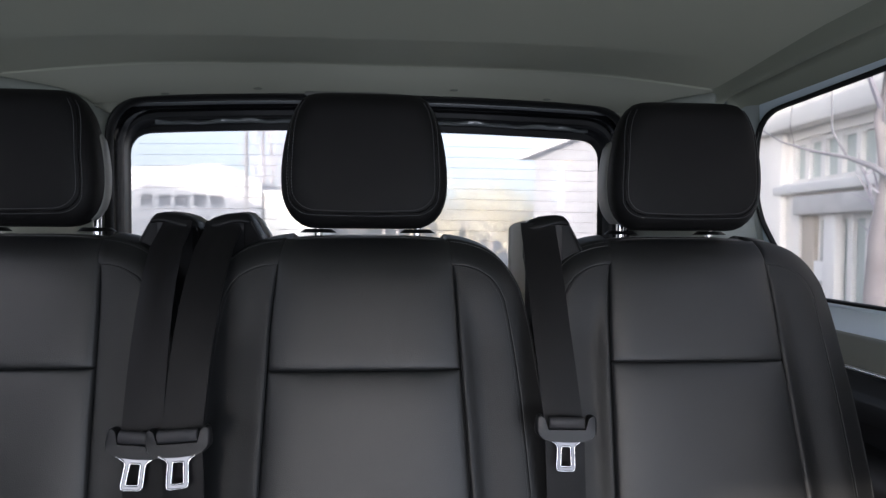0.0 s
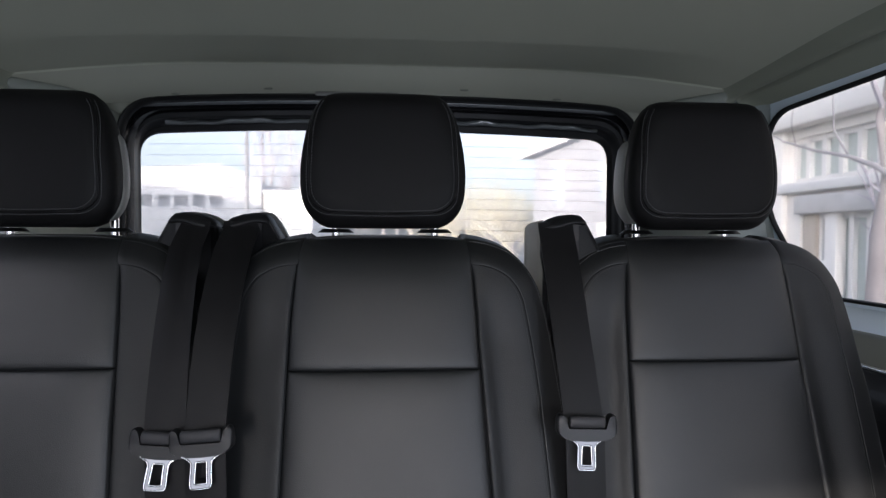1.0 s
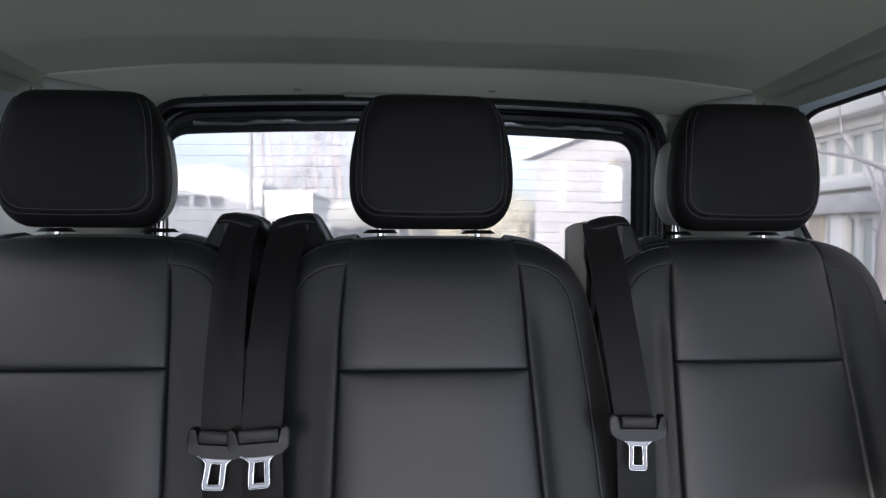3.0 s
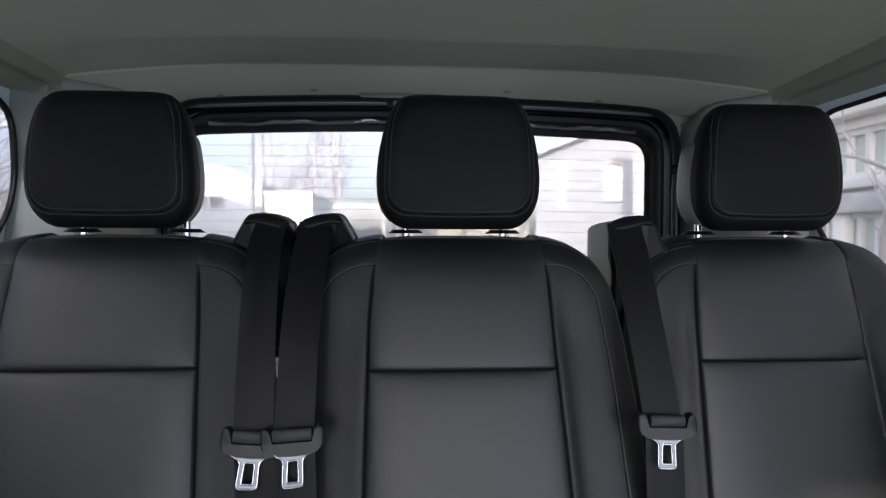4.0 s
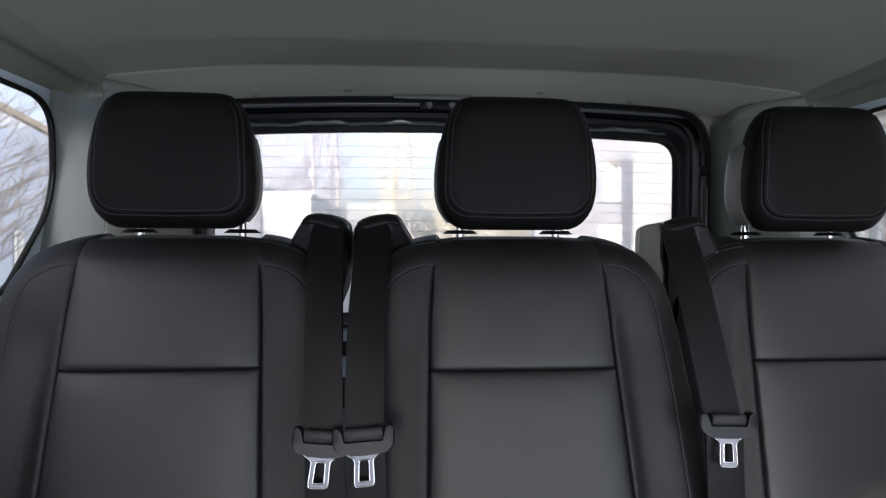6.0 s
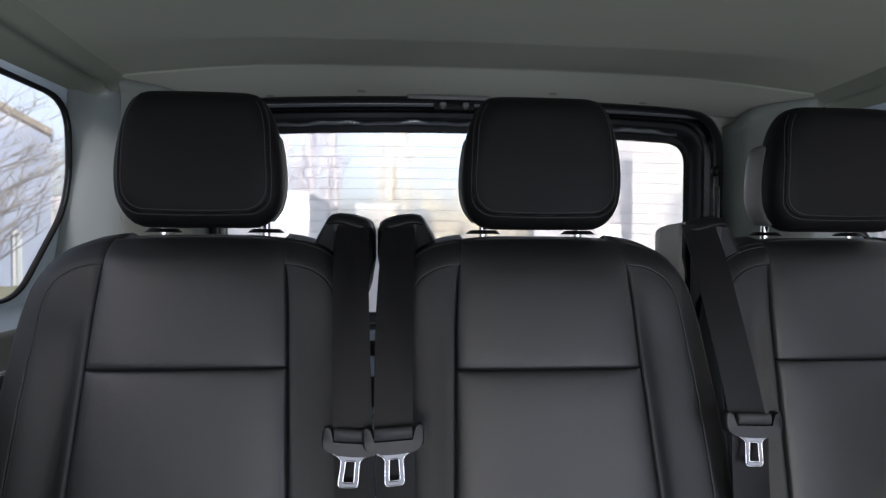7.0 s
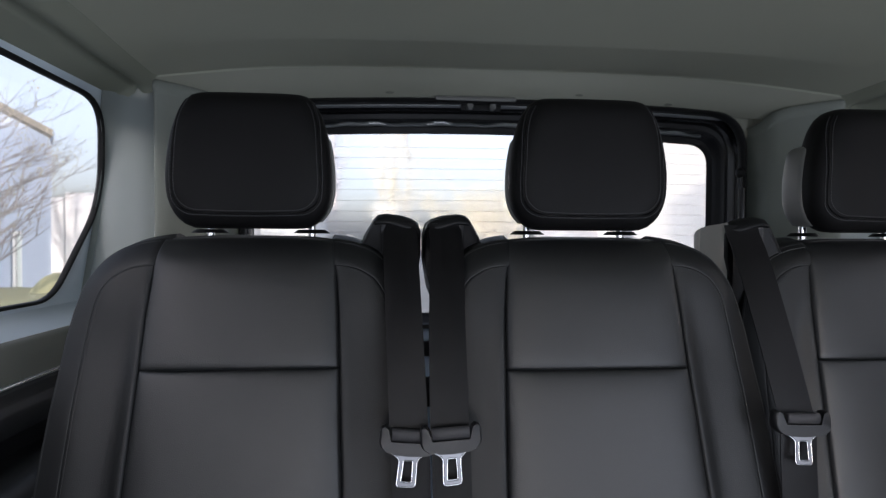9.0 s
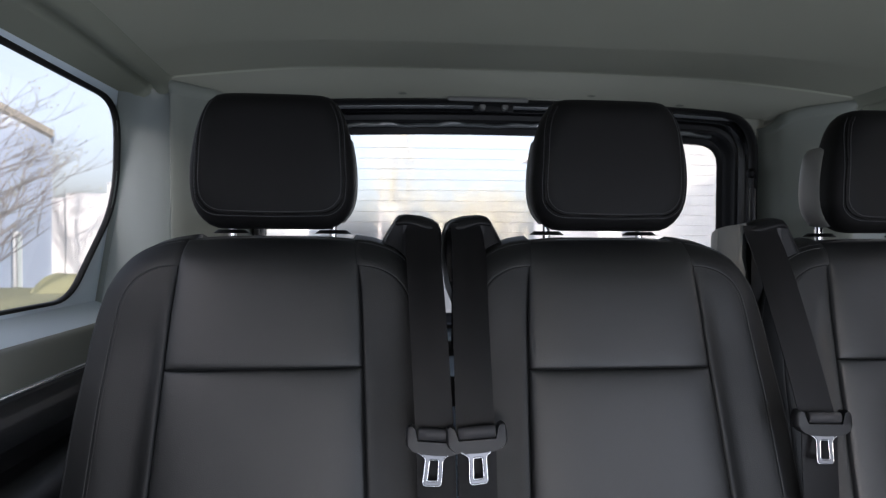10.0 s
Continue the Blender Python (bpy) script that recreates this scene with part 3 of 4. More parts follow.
def smooth_step(a, b, x):
    t = max(0.0, min(1.0, (x - a) / (b - a)))
    return t * t * (3 - 2 * t)


RIM = [(0.0, 1.534)] + [(w, z) for z, w in SIL]


def rim_distance(x, z):
    """Distance from a point of the backrest's front to its outline."""
    best = 9.0
    for (x0, z0), (x1, z1) in zip(RIM, RIM[1:]):
        dx, dz = x1 - x0, z1 - z0
        t = max(0.0, min(1.0, ((x - x0) * dx + (z - z0) * dz) / (dx * dx + dz * dz)))
        best = min(best, math.hypot(x - x0 - t * dx, z - z0 - t * dz))
    return best


def front_y(x, z):
    """Front face of the padded backrest, x from its middle: it leans back, its side bolsters swell, its rim rolls back."""
    x = abs(x)
    seam = curve_value(z, SEAM)
    y = -0.22 * (1.5 - z) if z < 1.5 else 0.22 * (z - 1.5)
    f = smooth_step(1.36, 1.50, z)
    reach, depth = lerp(0.112, 0.034, f), lerp(0.0235, 0.0185, f)
    y += depth * max(0.0, 1 - rim_distance(x, z) / reach) ** lerp(1.9, 2.0, f)
    if x > seam:
        y += 0.0022 * math.exp(-(x - seam) / 0.006) * smooth_step(1.53, 1.49, z)
    return y


EDGE = [0, 0.004, 0.009, 0.016, 0.026, 0.04, 0.065, 0.11, 0.18, 0.27, 0.38, 0.5, 0.62, 0.73, 0.82, 0.89, 0.935, 0.96, 0.974, 0.984, 0.991, 0.996, 1]


def dip(d, depth=0.006, reach=0.0042):
    """How far cover material is drawn in at a distance from its seam."""
    return depth * math.exp(-(d / reach) ** 2) + 0.30 * depth * math.exp(-(d / (reach * 4)) ** 2)


def along(table, n):
    """n points evenly spaced along a table of (z, x)."""
    pts = [Vector((x, z)) for z, x in table]
    run = [0.0]
    for p, q in zip(pts, pts[1:]):
        run.append(run[-1] + (q - p).length)
    out, i = [], 0
    for k in range(n):
        s = run[-1] * k / (n - 1)
        while i < len(pts) - 2 and run[i + 1] < s:
            i += 1
        out.append(pts[i].lerp(pts[i + 1], (s - run[i]) / (run[i + 1] - run[i])))
    return out


HEAD_HALF = [(1.7515, 0.0), (1.7513, 0.045), (1.7505, 0.070), (1.7478, 0.0830), (1.739, 0.0930), (1.723, 0.1025), (1.705, 0.1090), (1.690, 0.1130), (1.665, 0.1178), (1.640, 0.1206), (1.620, 0.1212), (1.602, 0.1203), (1.589, 0.1180), (1.574, 0.1122), (1.562, 0.1030), (1.555, 0.0945), (1.5505, 0.086), (1.549, 0.074), (1.549, 0.0)]


def head_reach(a):
    """Distance from the middle of the head restraint to its outline in a direction, from straight up."""
    dx, dz = abs(math.sin(a)), math.cos(a)
    for (z0, x0), (z1, x1) in zip(HEAD_HALF, HEAD_HALF[1:]):
        ex, ez = x1 - x0, z1 - z0
        det = dx * ez - dz * ex
        if abs(det) < 1e-12:
            continue
        t = (x0 * ez - (z0 - 1.648) * ex) / det
        f = (x0 * dz - (z0 - 1.648) * dx) / det
        if t > 0 and -1e-6 <= f <= 1 + 1e-6:
            return t
    return 0.1


REACH = [head_reach(2 * math.pi * k / 360) for k in range(360)]
REACH = [sum(REACH[(k + j) % 360] for j in range(-2, 3)) / 5 for k in range(360)]


def head_bound(a):
    k = (a / (2 * math.pi) * 360) % 360
    i = int(k) % 360
    return lerp(REACH[i], REACH[(i + 1) % 360], k - int(k))


def head_r(x, z):
    return math.hypot(x, z - 1.648) / head_bound(math.atan2(x, z - 1.648))


def head_y(x, z):
    """Front of the head restraint."""
    r = min(1.0, head_r(x, z))
    t = max(0.0, (r - 0.68) / 0.32)
    return 0.004 + 0.045 * (z - 1.648) ** 2 / 0.098 + 0.028 * (1 - math.sqrt(max(0.0, 1 - t ** 2.6)))


def build_seat(x0, set_back, label, squeeze=(1.0, 1.0), drift=0.0, head_shift=0.0, shell_depth=0.07, head_size=(1.0, 1.0), seam_drop=0.0, double_seam=(), pale_edge=()):
    seat = empty("van_seat", x0, 0.0, 0.55, label, "seat", "row of three seats")
    zs = [0.95, 1.05, 1.12, 1.18, 1.24, 1.29, 1.31, 1.323, 1.334, 1.343, 1.349, 1.352, 1.3535, 1.3543, 1.3547, 1.355]
    zs_up = [1.355, 1.3553, 1.3557, 1.3565, 1.358, 1.361, 1.367, 1.38, 1.40, 1.43, 1.46, 1.48, 1.49, 1.497, 1.503, 1.51, 1.517, 1.523, 1.528, 1.533]
    levels = sorted({*zs, *zs_up})

    def centre_rows(heights):
        rows = []
        for z in heights:
            w = curve_value(z, SEAM) - 0.0004
            row = []
            for e in EDGE:
                x = (2 * e - 1) * w
                y = front_y(min(abs(x), w - 0.0001), z)
                y -= 0.009 * (1 - (2 * e - 1) ** 6) * smooth_step(1.533, 1.47, z)
                y += dip(min(e, 1 - e) * 2 * w, lerp(0.0040, 0.0020, smooth_step(1.46, 1.50, z)), 0.0015) + dip(abs(z - 1.355), 0.0032, 0.0009)
                y += (0.0032 * math.exp(-(1.355 - z) / 0.012) if z <= 1.355 else 0.0032 * math.exp((1.355 - z) / 0.004)) * (1 - (2 * e - 1) ** 8)
                row.append((x0 + x, y, z - seam_drop * math.exp(-((z - 1.355) / 0.045) ** 2)))
            rows.append(row)
        return rows

    sheet("lower_back_panel", centre_rows(zs), LEATHER, seat, sharp=75)
    upper = centre_rows(zs_up)
    for y, z, w in ((0.030, 1.5355, 0.1235), (0.036, 1.5375, 0.1245), (0.040, 1.5372, 0.125), (0.044, 1.5388, 0.1255), (0.060, 1.5395, 0.1255), (0.078, 1.537, 0.125), (0.092, 1.530, 0.124)):
        upper.append([(x0 + (2 * e - 1) * w, y + 0.003 * (2 * e - 1) ** 4, z - 0.006 * (2 * e - 1) ** 4) for e in EDGE])
    sheet("upper_back_panel", upper, LEATHER, seat, sharp=75)
    count = 72
    arc = along(ARC, count)
    for s in (-1, 1):
        q = squeeze[0] if s < 0 else squeeze[1]
        # bolster between the long seam and the curved one
        rows = []
        for p in arc:
            z = p.y if p.y < 1.42 else lerp(1.42, 1.497, (p.y - 1.42) / 0.077)
            inner = Vector((curve_value(z, SEAM) + 0.0004, z))
            row = []
            for e in EDGE:
                c = inner.lerp(p, e)
                wide = (p - inner).length
                y = front_y(c.x, c.y) + dip(e * wide, 0.0018 * smooth_step(1.5, 1.47, z), 0.0015) + dip((1 - e) * wide, 0.0009, 0.0008)
                y += (0.0095 if q == 1.0 else 0.003) * (smooth_step(0.0, 0.30, e) - smooth_step(0.30, 1.0, e)) * smooth_step(0.012, 0.07, wide) * smooth_step(1.48, 1.38, z)
                row.append((x0 + s * c.x, y, c.y))
            rows.append(row)
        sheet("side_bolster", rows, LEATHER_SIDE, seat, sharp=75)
        # band from the curved seam to the outline
        rim = along([(1.534, 0.1215), *SIL], count)
        rows, edge_line, second_line = [], [], []
        for k, (p, r) in enumerate([(Vector((0.120, 1.497)), Vector((0.116, 1.533))), *zip(arc, rim)]):
            r = Vector((p.x + (r.x - p.x) * (q if r.y < 1.49 else lerp(q, 1, (r.y - 1.49) / 0.044)), r.y))
            wide = (r - p).length
            row = []
            for e in (0, 0.01, 0.025, 0.05, 0.1, 0.2, 0.32, 0.45, 0.58, 0.7, 0.8, 0.88, 0.94, 0.98, 1.0):
                c = p.lerp(r, e)
                row.append((x0 + s * c.x, front_y(c.x, c.y) + (dip(e * wide, 0.0005, 0.0008) if k > 1 else 0.004 if k == 0 else 0), c.y))
            if k == 0:
                rows.append(row + [(row[-1][0], row[-1][1] + d, row[-1][2]) for d in (0.010, 0.028, 0.048, 0.066)])
                continue
            c = p.lerp(r, 1 - 0.0035 / max(0.01, wide))
            edge_line.append((x0 + s * c.x, front_y(c.x, c.y) - 0.0007, c.y + 0.0003))
            if r.y > 1.478:
                c = p.lerp(r, 1 - 0.0095 / max(0.01, wide))
                second_line.append((x0 + s * c.x, front_y(c.x, c.y) - 0.0007, c.y + 0.0003))
            end = Vector(row[-1])
            f = smooth_step(1.45, 1.533, r.y)
            for dx, dy, dz in ((0.0005, 0.010, 0.002), (0.001, 0.028, 0.006), (0.004, 0.048, 0.008), (0.012, 0.066, 0.0)):
                row.append((end.x - s * dx, end.y + dy, r.y + dz * f))
            rows.append(row)
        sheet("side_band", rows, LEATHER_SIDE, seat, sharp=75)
        # thread along the seams
        stitches("stitching", [(x0 + s * (p.x - 0.0045), front_y(p.x - 0.0045, p.y - 0.001) - 0.0003, p.y - 0.002) for p in arc[3:]], DARK_THREAD, seat, size=0.0005)
        stitches("stitching", edge_line, THREAD if s in pale_edge else HEAD_THREAD, seat, size=0.0005)
        if s in double_seam:
            stitches("stitching", second_line, THREAD, seat, size=0.0006)
    for y, z in ((0.0315, 1.5368), (0.0455, 1.5402)):
        stitches("stitching", [(x0 + x, y + 0.003 * (x / 0.118) ** 4, z - 0.006 * (x / 0.118) ** 4) for x in [-0.117 + 0.234 * k / 20 for k in range(21)]], THREAD, seat, size=0.0007)
    rows = []
    for z in levels:
        row = []
        for k in range(-12, 13):
            x = min(curve_value(z, SIL) - 0.022, 0.30 * (squeeze[1] if k > 0 else squeeze[0]) ** 0.5) * k / 12
            row.append((x0 + x, front_y(x, z) + 0.020, z - 0.003))
        rows.append(row)
    rows.append([(x0 + 0.12 * k / 12, 0.075, 1.531) for k in range(-12, 13)])
    sheet("padding", rows, LEATHER, seat)
    if drift:      # the backrest hangs a little askew towards its foot
        for ob in seat.children:
            for v in ob.data.vertices:
                v.co.x += drift * max(0.0, 1.40 - v.co.z)
    # hard back
    rows = []
    for z in (0.95, 1.2, 1.4, 1.463, 1.50, 1.521, 1.533):
        w = curve_value(z, SIL) - 0.034
        y = 0.22 * (z - 1.5) + (0.092 if z < 1.5 else 0.08)
        rows.append([(x0 + w * k / 6 * (squeeze[1] if k > 0 else squeeze[0]) ** 0.2, y + 0.012 * (1 - (k / 6) ** 4), z) for k in range(-6, 7)])
    sheet("back_shell", rows, SHELL, seat, "dark grey hard back")
    bm = box_bm((x0 - 0.24, -0.60, 0.86), (x0 + 0.24, -0.09, 1.0), 0.05)
    part("seat_cushion", bm, LEATHER, seat)
    bm = box_bm((x0 - 0.2, -0.5, 0.55), (x0 + 0.2, 0.0, 0.87), 0.02)
    part("seat_base", bm, SHELL, seat)

    # head restraint
    x0 += head_shift
    rows = []
    ring = [2 * math.pi * k / 72 for k in range(72)]

    def outline(a, r):
        d = head_bound(a) * r
        return d * math.sin(a), 1.648 + d * math.cos(a)

    for r in (0.03, 0.2, 0.4, 0.55, 0.65, 0.74, 0.81, 0.87, 0.92, 0.955, 0.98, 0.995, 1.0):
        rows.append([(x0 + x, head_y(x, z), z) for x, z in (outline(a, r) for a in ring)])
    for r, y in ((1.0, 0.040), (0.997, 0.047), (0.985, 0.056), (0.96, 0.064), (0.91, 0.071), (0.82, 0.076), (0.5, 0.080)):
        rows.append([(x0 + x, max(y, head_y(x, z) + 0.002), z) for x, z in (outline(a, r) for a in ring)])
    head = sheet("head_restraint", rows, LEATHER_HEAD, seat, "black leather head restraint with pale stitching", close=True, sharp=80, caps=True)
    # rear shell: follows the sides of the pad, ends in a corner at two thirds of its height
    half = lambda z: curve_value(z, HEAD_HALF) + 0.0012
    edge = [(half(z) - 0.004 * max(0.0, (z - 1.683) / 0.010) ** 2, z) for z in [1.560 + 0.133 * k / 16 for k in range(17)]]
    top = [(edge[-1][0] * (1 - k / 5), 1.693 + 0.004 * math.sin(math.pi / 2 * k / 5)) for k in range(1, 5)]
    low = [(edge[0][0] * (1 - k / 5), 1.560 - 0.003 * math.sin(math.pi / 2 * k / 5)) for k in range(1, 5)]
    right = list(reversed(low)) + edge + top
    loop = right + [(-x, z) for x, z in reversed(right)]
    rows = []
    for g, y in ((0.985, 0.044), (1.0, 0.0465), (1.004, 0.055), (0.998, shell_depth - 0.012), (0.975, shell_depth), (0.93, shell_depth + 0.009), (0.82, shell_depth + 0.017), (0.5, shell_depth + 0.022), (0.05, shell_depth + 0.022)):
        rows.append([(x0 + x * g, y, 1.6275 + (z - 1.6275) * g) for x, z in loop])
    sheet("rear_shell", rows, SHELL_GREY, head, "grey plastic rear shell", close=True, sharp=60, caps=True)
    # U-shaped double seam: up both sides and across the bottom
    def seam_line(inset, bottom):
        side_x = lambda z: curve_value(z, HEAD_HALF) - 0.0125 - inset + 0.009 * smooth_step(1.64, 1.735, z)
        pts = [(-side_x(z), z) for z in [lerp(1.737, bottom + 0.032, k / 23) for k in range(24)]]
        half = side_x(bottom + 0.032)
        for k in range(1, 12):
            a = math.pi / 2 * k / 12
            pts.append((-half + 0.034 * (1 - math.cos(a)), bottom + 0.032 * (1 - math.sin(a))))
        for k in range(0, 13):
            pts.append((lerp(-half + 0.034, half - 0.034, k / 12), bottom - 0.0015 * math.sin(math.pi * k / 12)))
        pts += [(-x, z) for x, z in reversed(pts[:35])]
        return [(x0 + x, head_y(x, z) - 0.0006, z) for x, z in pts]

    stitches("stitching", seam_line(0.0070, 1.5755), HEAD_THREAD, head, size=0.0006)
    stitches("stitching", seam_line(0.0, 1.5685), HEAD_THREAD, head, size=0.0006)
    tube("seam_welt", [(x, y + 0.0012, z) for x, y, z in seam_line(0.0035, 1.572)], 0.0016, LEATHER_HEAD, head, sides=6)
    for ob in (head, *head.children):      # the pad stands forward of its posts
        for v in ob.data.vertices:
            v.co.y -= 0.019
            v.co.x, v.co.z = x0 + (v.co.x - x0) * head_size[0], 1.549 + (v.co.z - 1.549) * head_size[1]
    for s in (-1, 1):
        px = x0 + s * 0.0775
        tube("post", [(px, 0.078, 1.57), (px, 0.078, 1.50)], 0.0062, CHROME, head, "chrome head restraint post", sides=14)
        bm = bmesh.new()
        bmesh.ops.create_cone(bm, cap_ends=True, segments=24, radius1=0.019, radius2=0.014, depth=0.006, matrix=Matrix.Translation((px, 0.076, 1.546)) @ Matrix.Diagonal((1.5, 1, 1, 1)))
        part("post_collar", bm, SHELL, head)
    x0 -= head_shift
    seat.matrix_basis = Matrix.Translation((x0, set_back, 0.55))
    return seat


SEATS = (-0.504, -0.001, 0.499)
build_seat(SEATS[0], 0.010, "black leather van seat with head restraint, beside the window", (1.0, 0.4), 0.0, 0.0040, 0.068, (0.968, 0.968))
build_seat(SEATS[1], 0.0, "black leather middle van seat with stitched side bolsters", (0.4, 1.0), 0.025, -0.0025, 0.064, (0.995, 0.975), 0.0045, pale_edge=(1,))
build_seat(SEATS[2], 0.034, "black leather van seat standing a little apart", drift=0.018, head_shift=-0.0025, shell_depth=0.092, seam_drop=0.004, double_seam=(-1,))


# ---- seat belts ----
def build_belt(x0, s, top_x, mid_x, low_x, low_y, label, cheek=True, tilt=0.0, sink=0.0, lean_plate=0.0, yaw_plate=0.0, sag=0.62, half=0.0250, broad=1.0):
    """s = 1: the guide slopes towards a seat on its right. top_x, mid_x, low_x: middle of the webbing on its way down."""
    belt = empty("seat_belt", x0, 0.08, 1.30, label, "seat belt", "seat belts")
    # guide housing: front outline, from the free edge to the sloping shoulder
    shape = [(-0.008, 1.36), (-0.011, 1.41), (-0.022, 1.445), (-0.035, 1.475), (-0.0402, 1.508), (-0.040, 1.545), (-0.036, 1.558), (-0.027, 1.565), (-0.010, 1.5705), (0.012, 1.573), (0.024, 1.571), (0.030, 1.565),
             (0.044, 1.540), (0.056, 1.515), (0.062, 1.48), (0.062, 1.36)]
    rows = []
    for y, grow, drop in ((0.049, 0.94, 0.010), (0.047, 0.965, 0.006), (0.048, 0.985, 0.002), (0.054, 1.0, 0.0), (0.075, 1.02, 0.001), (0.10, 1.03, 0.005), (0.125, 1.0, 0.012), (0.14, 0.90, 0.022)):
        rows.append([(x0 + s * (x * grow - 0.004 * (1 - grow)), y, z - drop if z > 1.4 else z) for x, z in shape])
    mid = sheet("belt_guide", rows, SHELL, belt, "dark grey plastic belt guide", sharp=50, close=True, caps=True)
    # glossy wavy lip over the webbing slot
    rows = []
    crest = [(-0.0385, 1.551), (-0.036, 1.558), (-0.027, 1.5645), (-0.010, 1.570), (0.012, 1.5725), (0.024, 1.5705), (0.029, 1.565)]
    for k in range(21):
        f = k / 20
        x = -0.0385 + 0.0675 * f
        i = max(j for j in range(6) if crest[j][0] <= x + 1e-9)
        top = lerp(crest[i][1], crest[i + 1][1], (x - crest[i][0]) / (crest[i + 1][0] - crest[i][0]))
        z = min(top - 0.003, 1.5515 + 0.0050 * f - 0.0028 * math.sin(2 * math.pi * f))
        y = 0.038 + 0.005 * (2 * f - 1) ** 4
        rows.append([(x0 + s * x, 0.066, top + 0.0012), (x0 + s * x, 0.054, top + 0.0005), (x0 + s * x, lerp(0.054, y, 0.6), lerp(top, z, 0.22)), (x0 + s * x, y + 0.0015, lerp(top, z, 0.6)), (x0 + s * x, y, z + 0.002), (x0 + s * x, y + 0.001, z), (x0 + s * x, 0.048, z - 0.001)])
    sheet("slot_lip", rows, SHELL_GLOSS, mid, sharp=60)
    # dark recess behind the webbing and a dimple in the sloping shoulder
    rows = []
    for z in (1.557, 1.545, 1.52, 1.48, 1.42, 1.37):
        rows.append([(x0 + s * x, y, z) for x, y in ((-0.031, 0.0455), (-0.029, 0.0465), (0.0, 0.047), (0.018, 0.0465), (0.020, 0.0455))])
    sheet("slot_recess", rows, MATT_BLACK, mid)
    # side cheek
    rows = []
    for z in (1.36, 1.45, 1.52, 1.545, 1.555, 1.561) if cheek else ():
        rows.append([(x0 - s * (0.0425 + w), y, z - d) for y, w, d in ((0.052, -0.006, -0.003), (0.058, 0.0, -0.002), (0.062, 0.002, -0.001), (0.086, 0.006, 0.001), (0.108, 0.0078, 0.005), (0.1095, 0.0072, 0.0055))])
    if cheek:
        sheet("side_cheek", rows, SHELL_MID, mid, "dark grey side cheek", sharp=60)
        rows = [[(x0 - s * (0.0425 + w), y, z - d * smooth_step(1.45, 1.56, z)) for y, w, d in ((0.1095, 0.0072, 0.0055), (0.1105, 0.0086, 0.0055), (0.124, 0.0080, 0.011), (0.133, 0.005, 0.018), (0.138, 0.001, 0.028))]
                for z in (1.36, 1.45, 1.52, 1.545, 1.555, 1.561)]
        sheet("back_cover", rows, COVER_GREY, mid, "lighter grey back cover", sharp=60)
    else:
        # back cover, its paler grey also carrying the window light along the edge
        rows = []
        for y, grow, drop in ((0.084, 1.00, 0.003), (0.085, 1.05, -0.0015), (0.088, 1.06, -0.0025), (0.118, 1.05, 0.004), (0.132, 0.99, 0.012), (0.142, 0.86, 0.024)):
            rows.append([(x0 + s * (x * grow - 0.004 * (1 - grow)), y, z - drop if z > 1.4 else z) for x, z in shape])
        sheet("back_cover", rows, SHELL_GREY, mid, "grey back cover, window light along its edge put into colour", sharp=60, close=True, caps=True)
    # webbing
    line = [(top_x, 0.044, 1.560), (lerp(top_x, mid_x, 0.12), 0.0405, 1.548)]
    for z in (1.52, 1.48, 1.44, 1.40, 1.36, 1.32, 1.297):
        f = (1.548 - z) / (1.548 - 1.297)
        x = lerp(top_x, mid_x, f * 2) if f < 0.5 else lerp(mid_x, low_x, f * 2 - 1)
        line.append((x, lerp(0.040, low_y, f ** sag) - 0.003 * math.sin(math.pi * f), z))
    line += [(low_x + 0.001, low_y - 0.005, 1.282), (low_x + 0.002, low_y - 0.006, 1.262), (low_x + 0.003, low_y - 0.006, 1.23), (low_x + 0.005, low_y - 0.010, 1.15), (low_x + 0.008, low_y - 0.02, 1.0)]
    rows = []
    for x, y, z in line:
        w = half
        turn = (-0.002 if cheek else 0.006) * s * smooth_step(1.30, 1.55, z)
        rows.append([(x - w, y + 0.0 - turn, z), (x - w * 0.5, y - 0.0008, z), (x, y - 0.001, z), (x + w * 0.5, y - 0.0008, z), (x + w, y + turn, z),
                     (x + w, y + 0.0014 + turn, z), (x, y + 0.0006, z), (x - w, y + 0.0014 - turn, z)])
    sheet("webbing", rows, WEBBING, belt, "black woven webbing", close=True, sharp=60, caps=True)
    # tongue
    tx, tz, ty = low_x + 0.001, 1.276 - 0.35 * (low_y + 0.091) if low_y < -0.08 else 1.276, low_y - 0.010
    prof = [(-0.0390, 0.004), (-0.0385, 0.0165), (-0.0370, 0.0215), (-0.0335, 0.0232), (-0.0305, 0.0212), (-0.0255, 0.0055), (0.0255, 0.0055), (0.0305, 0.0212), (0.0335, 0.0232), (0.0370, 0.0215), (0.0385, 0.0165), (0.0390, 0.004),
            (0.0375, -0.002), (0.031, -0.0075), (0.021, -0.0105), (0.0, -0.0115), (-0.021, -0.0105), (-0.031, -0.0075), (-0.0375, -0.002)]
    # the body leans forward towards its lower edge
    rows = []
    for y, g, lean in ((0.010, 0.86, 0.0), (0.009, 0.95, 0.0), (0.004, 1.0, 0.0), (-0.003, 1.0, 0.05), (-0.006, 0.975, 0.12), (-0.0075, 0.93, 0.16)):
        rows.append([(tx + x * g * broad, ty + y + lean * (z - 0.006), tz + z * g) for x, z in prof])
    tongue = sheet("tongue", rows, TONGUE_PLASTIC, belt, "dark grey plastic buckle tongue", close=True, sharp=35, caps=True)
    rows = []
    for x in (-0.0238, -0.0232, -0.012, 0.0, 0.012, 0.0232, 0.0238):
        k = 0.85 if abs(x) > 0.0235 else 1.0
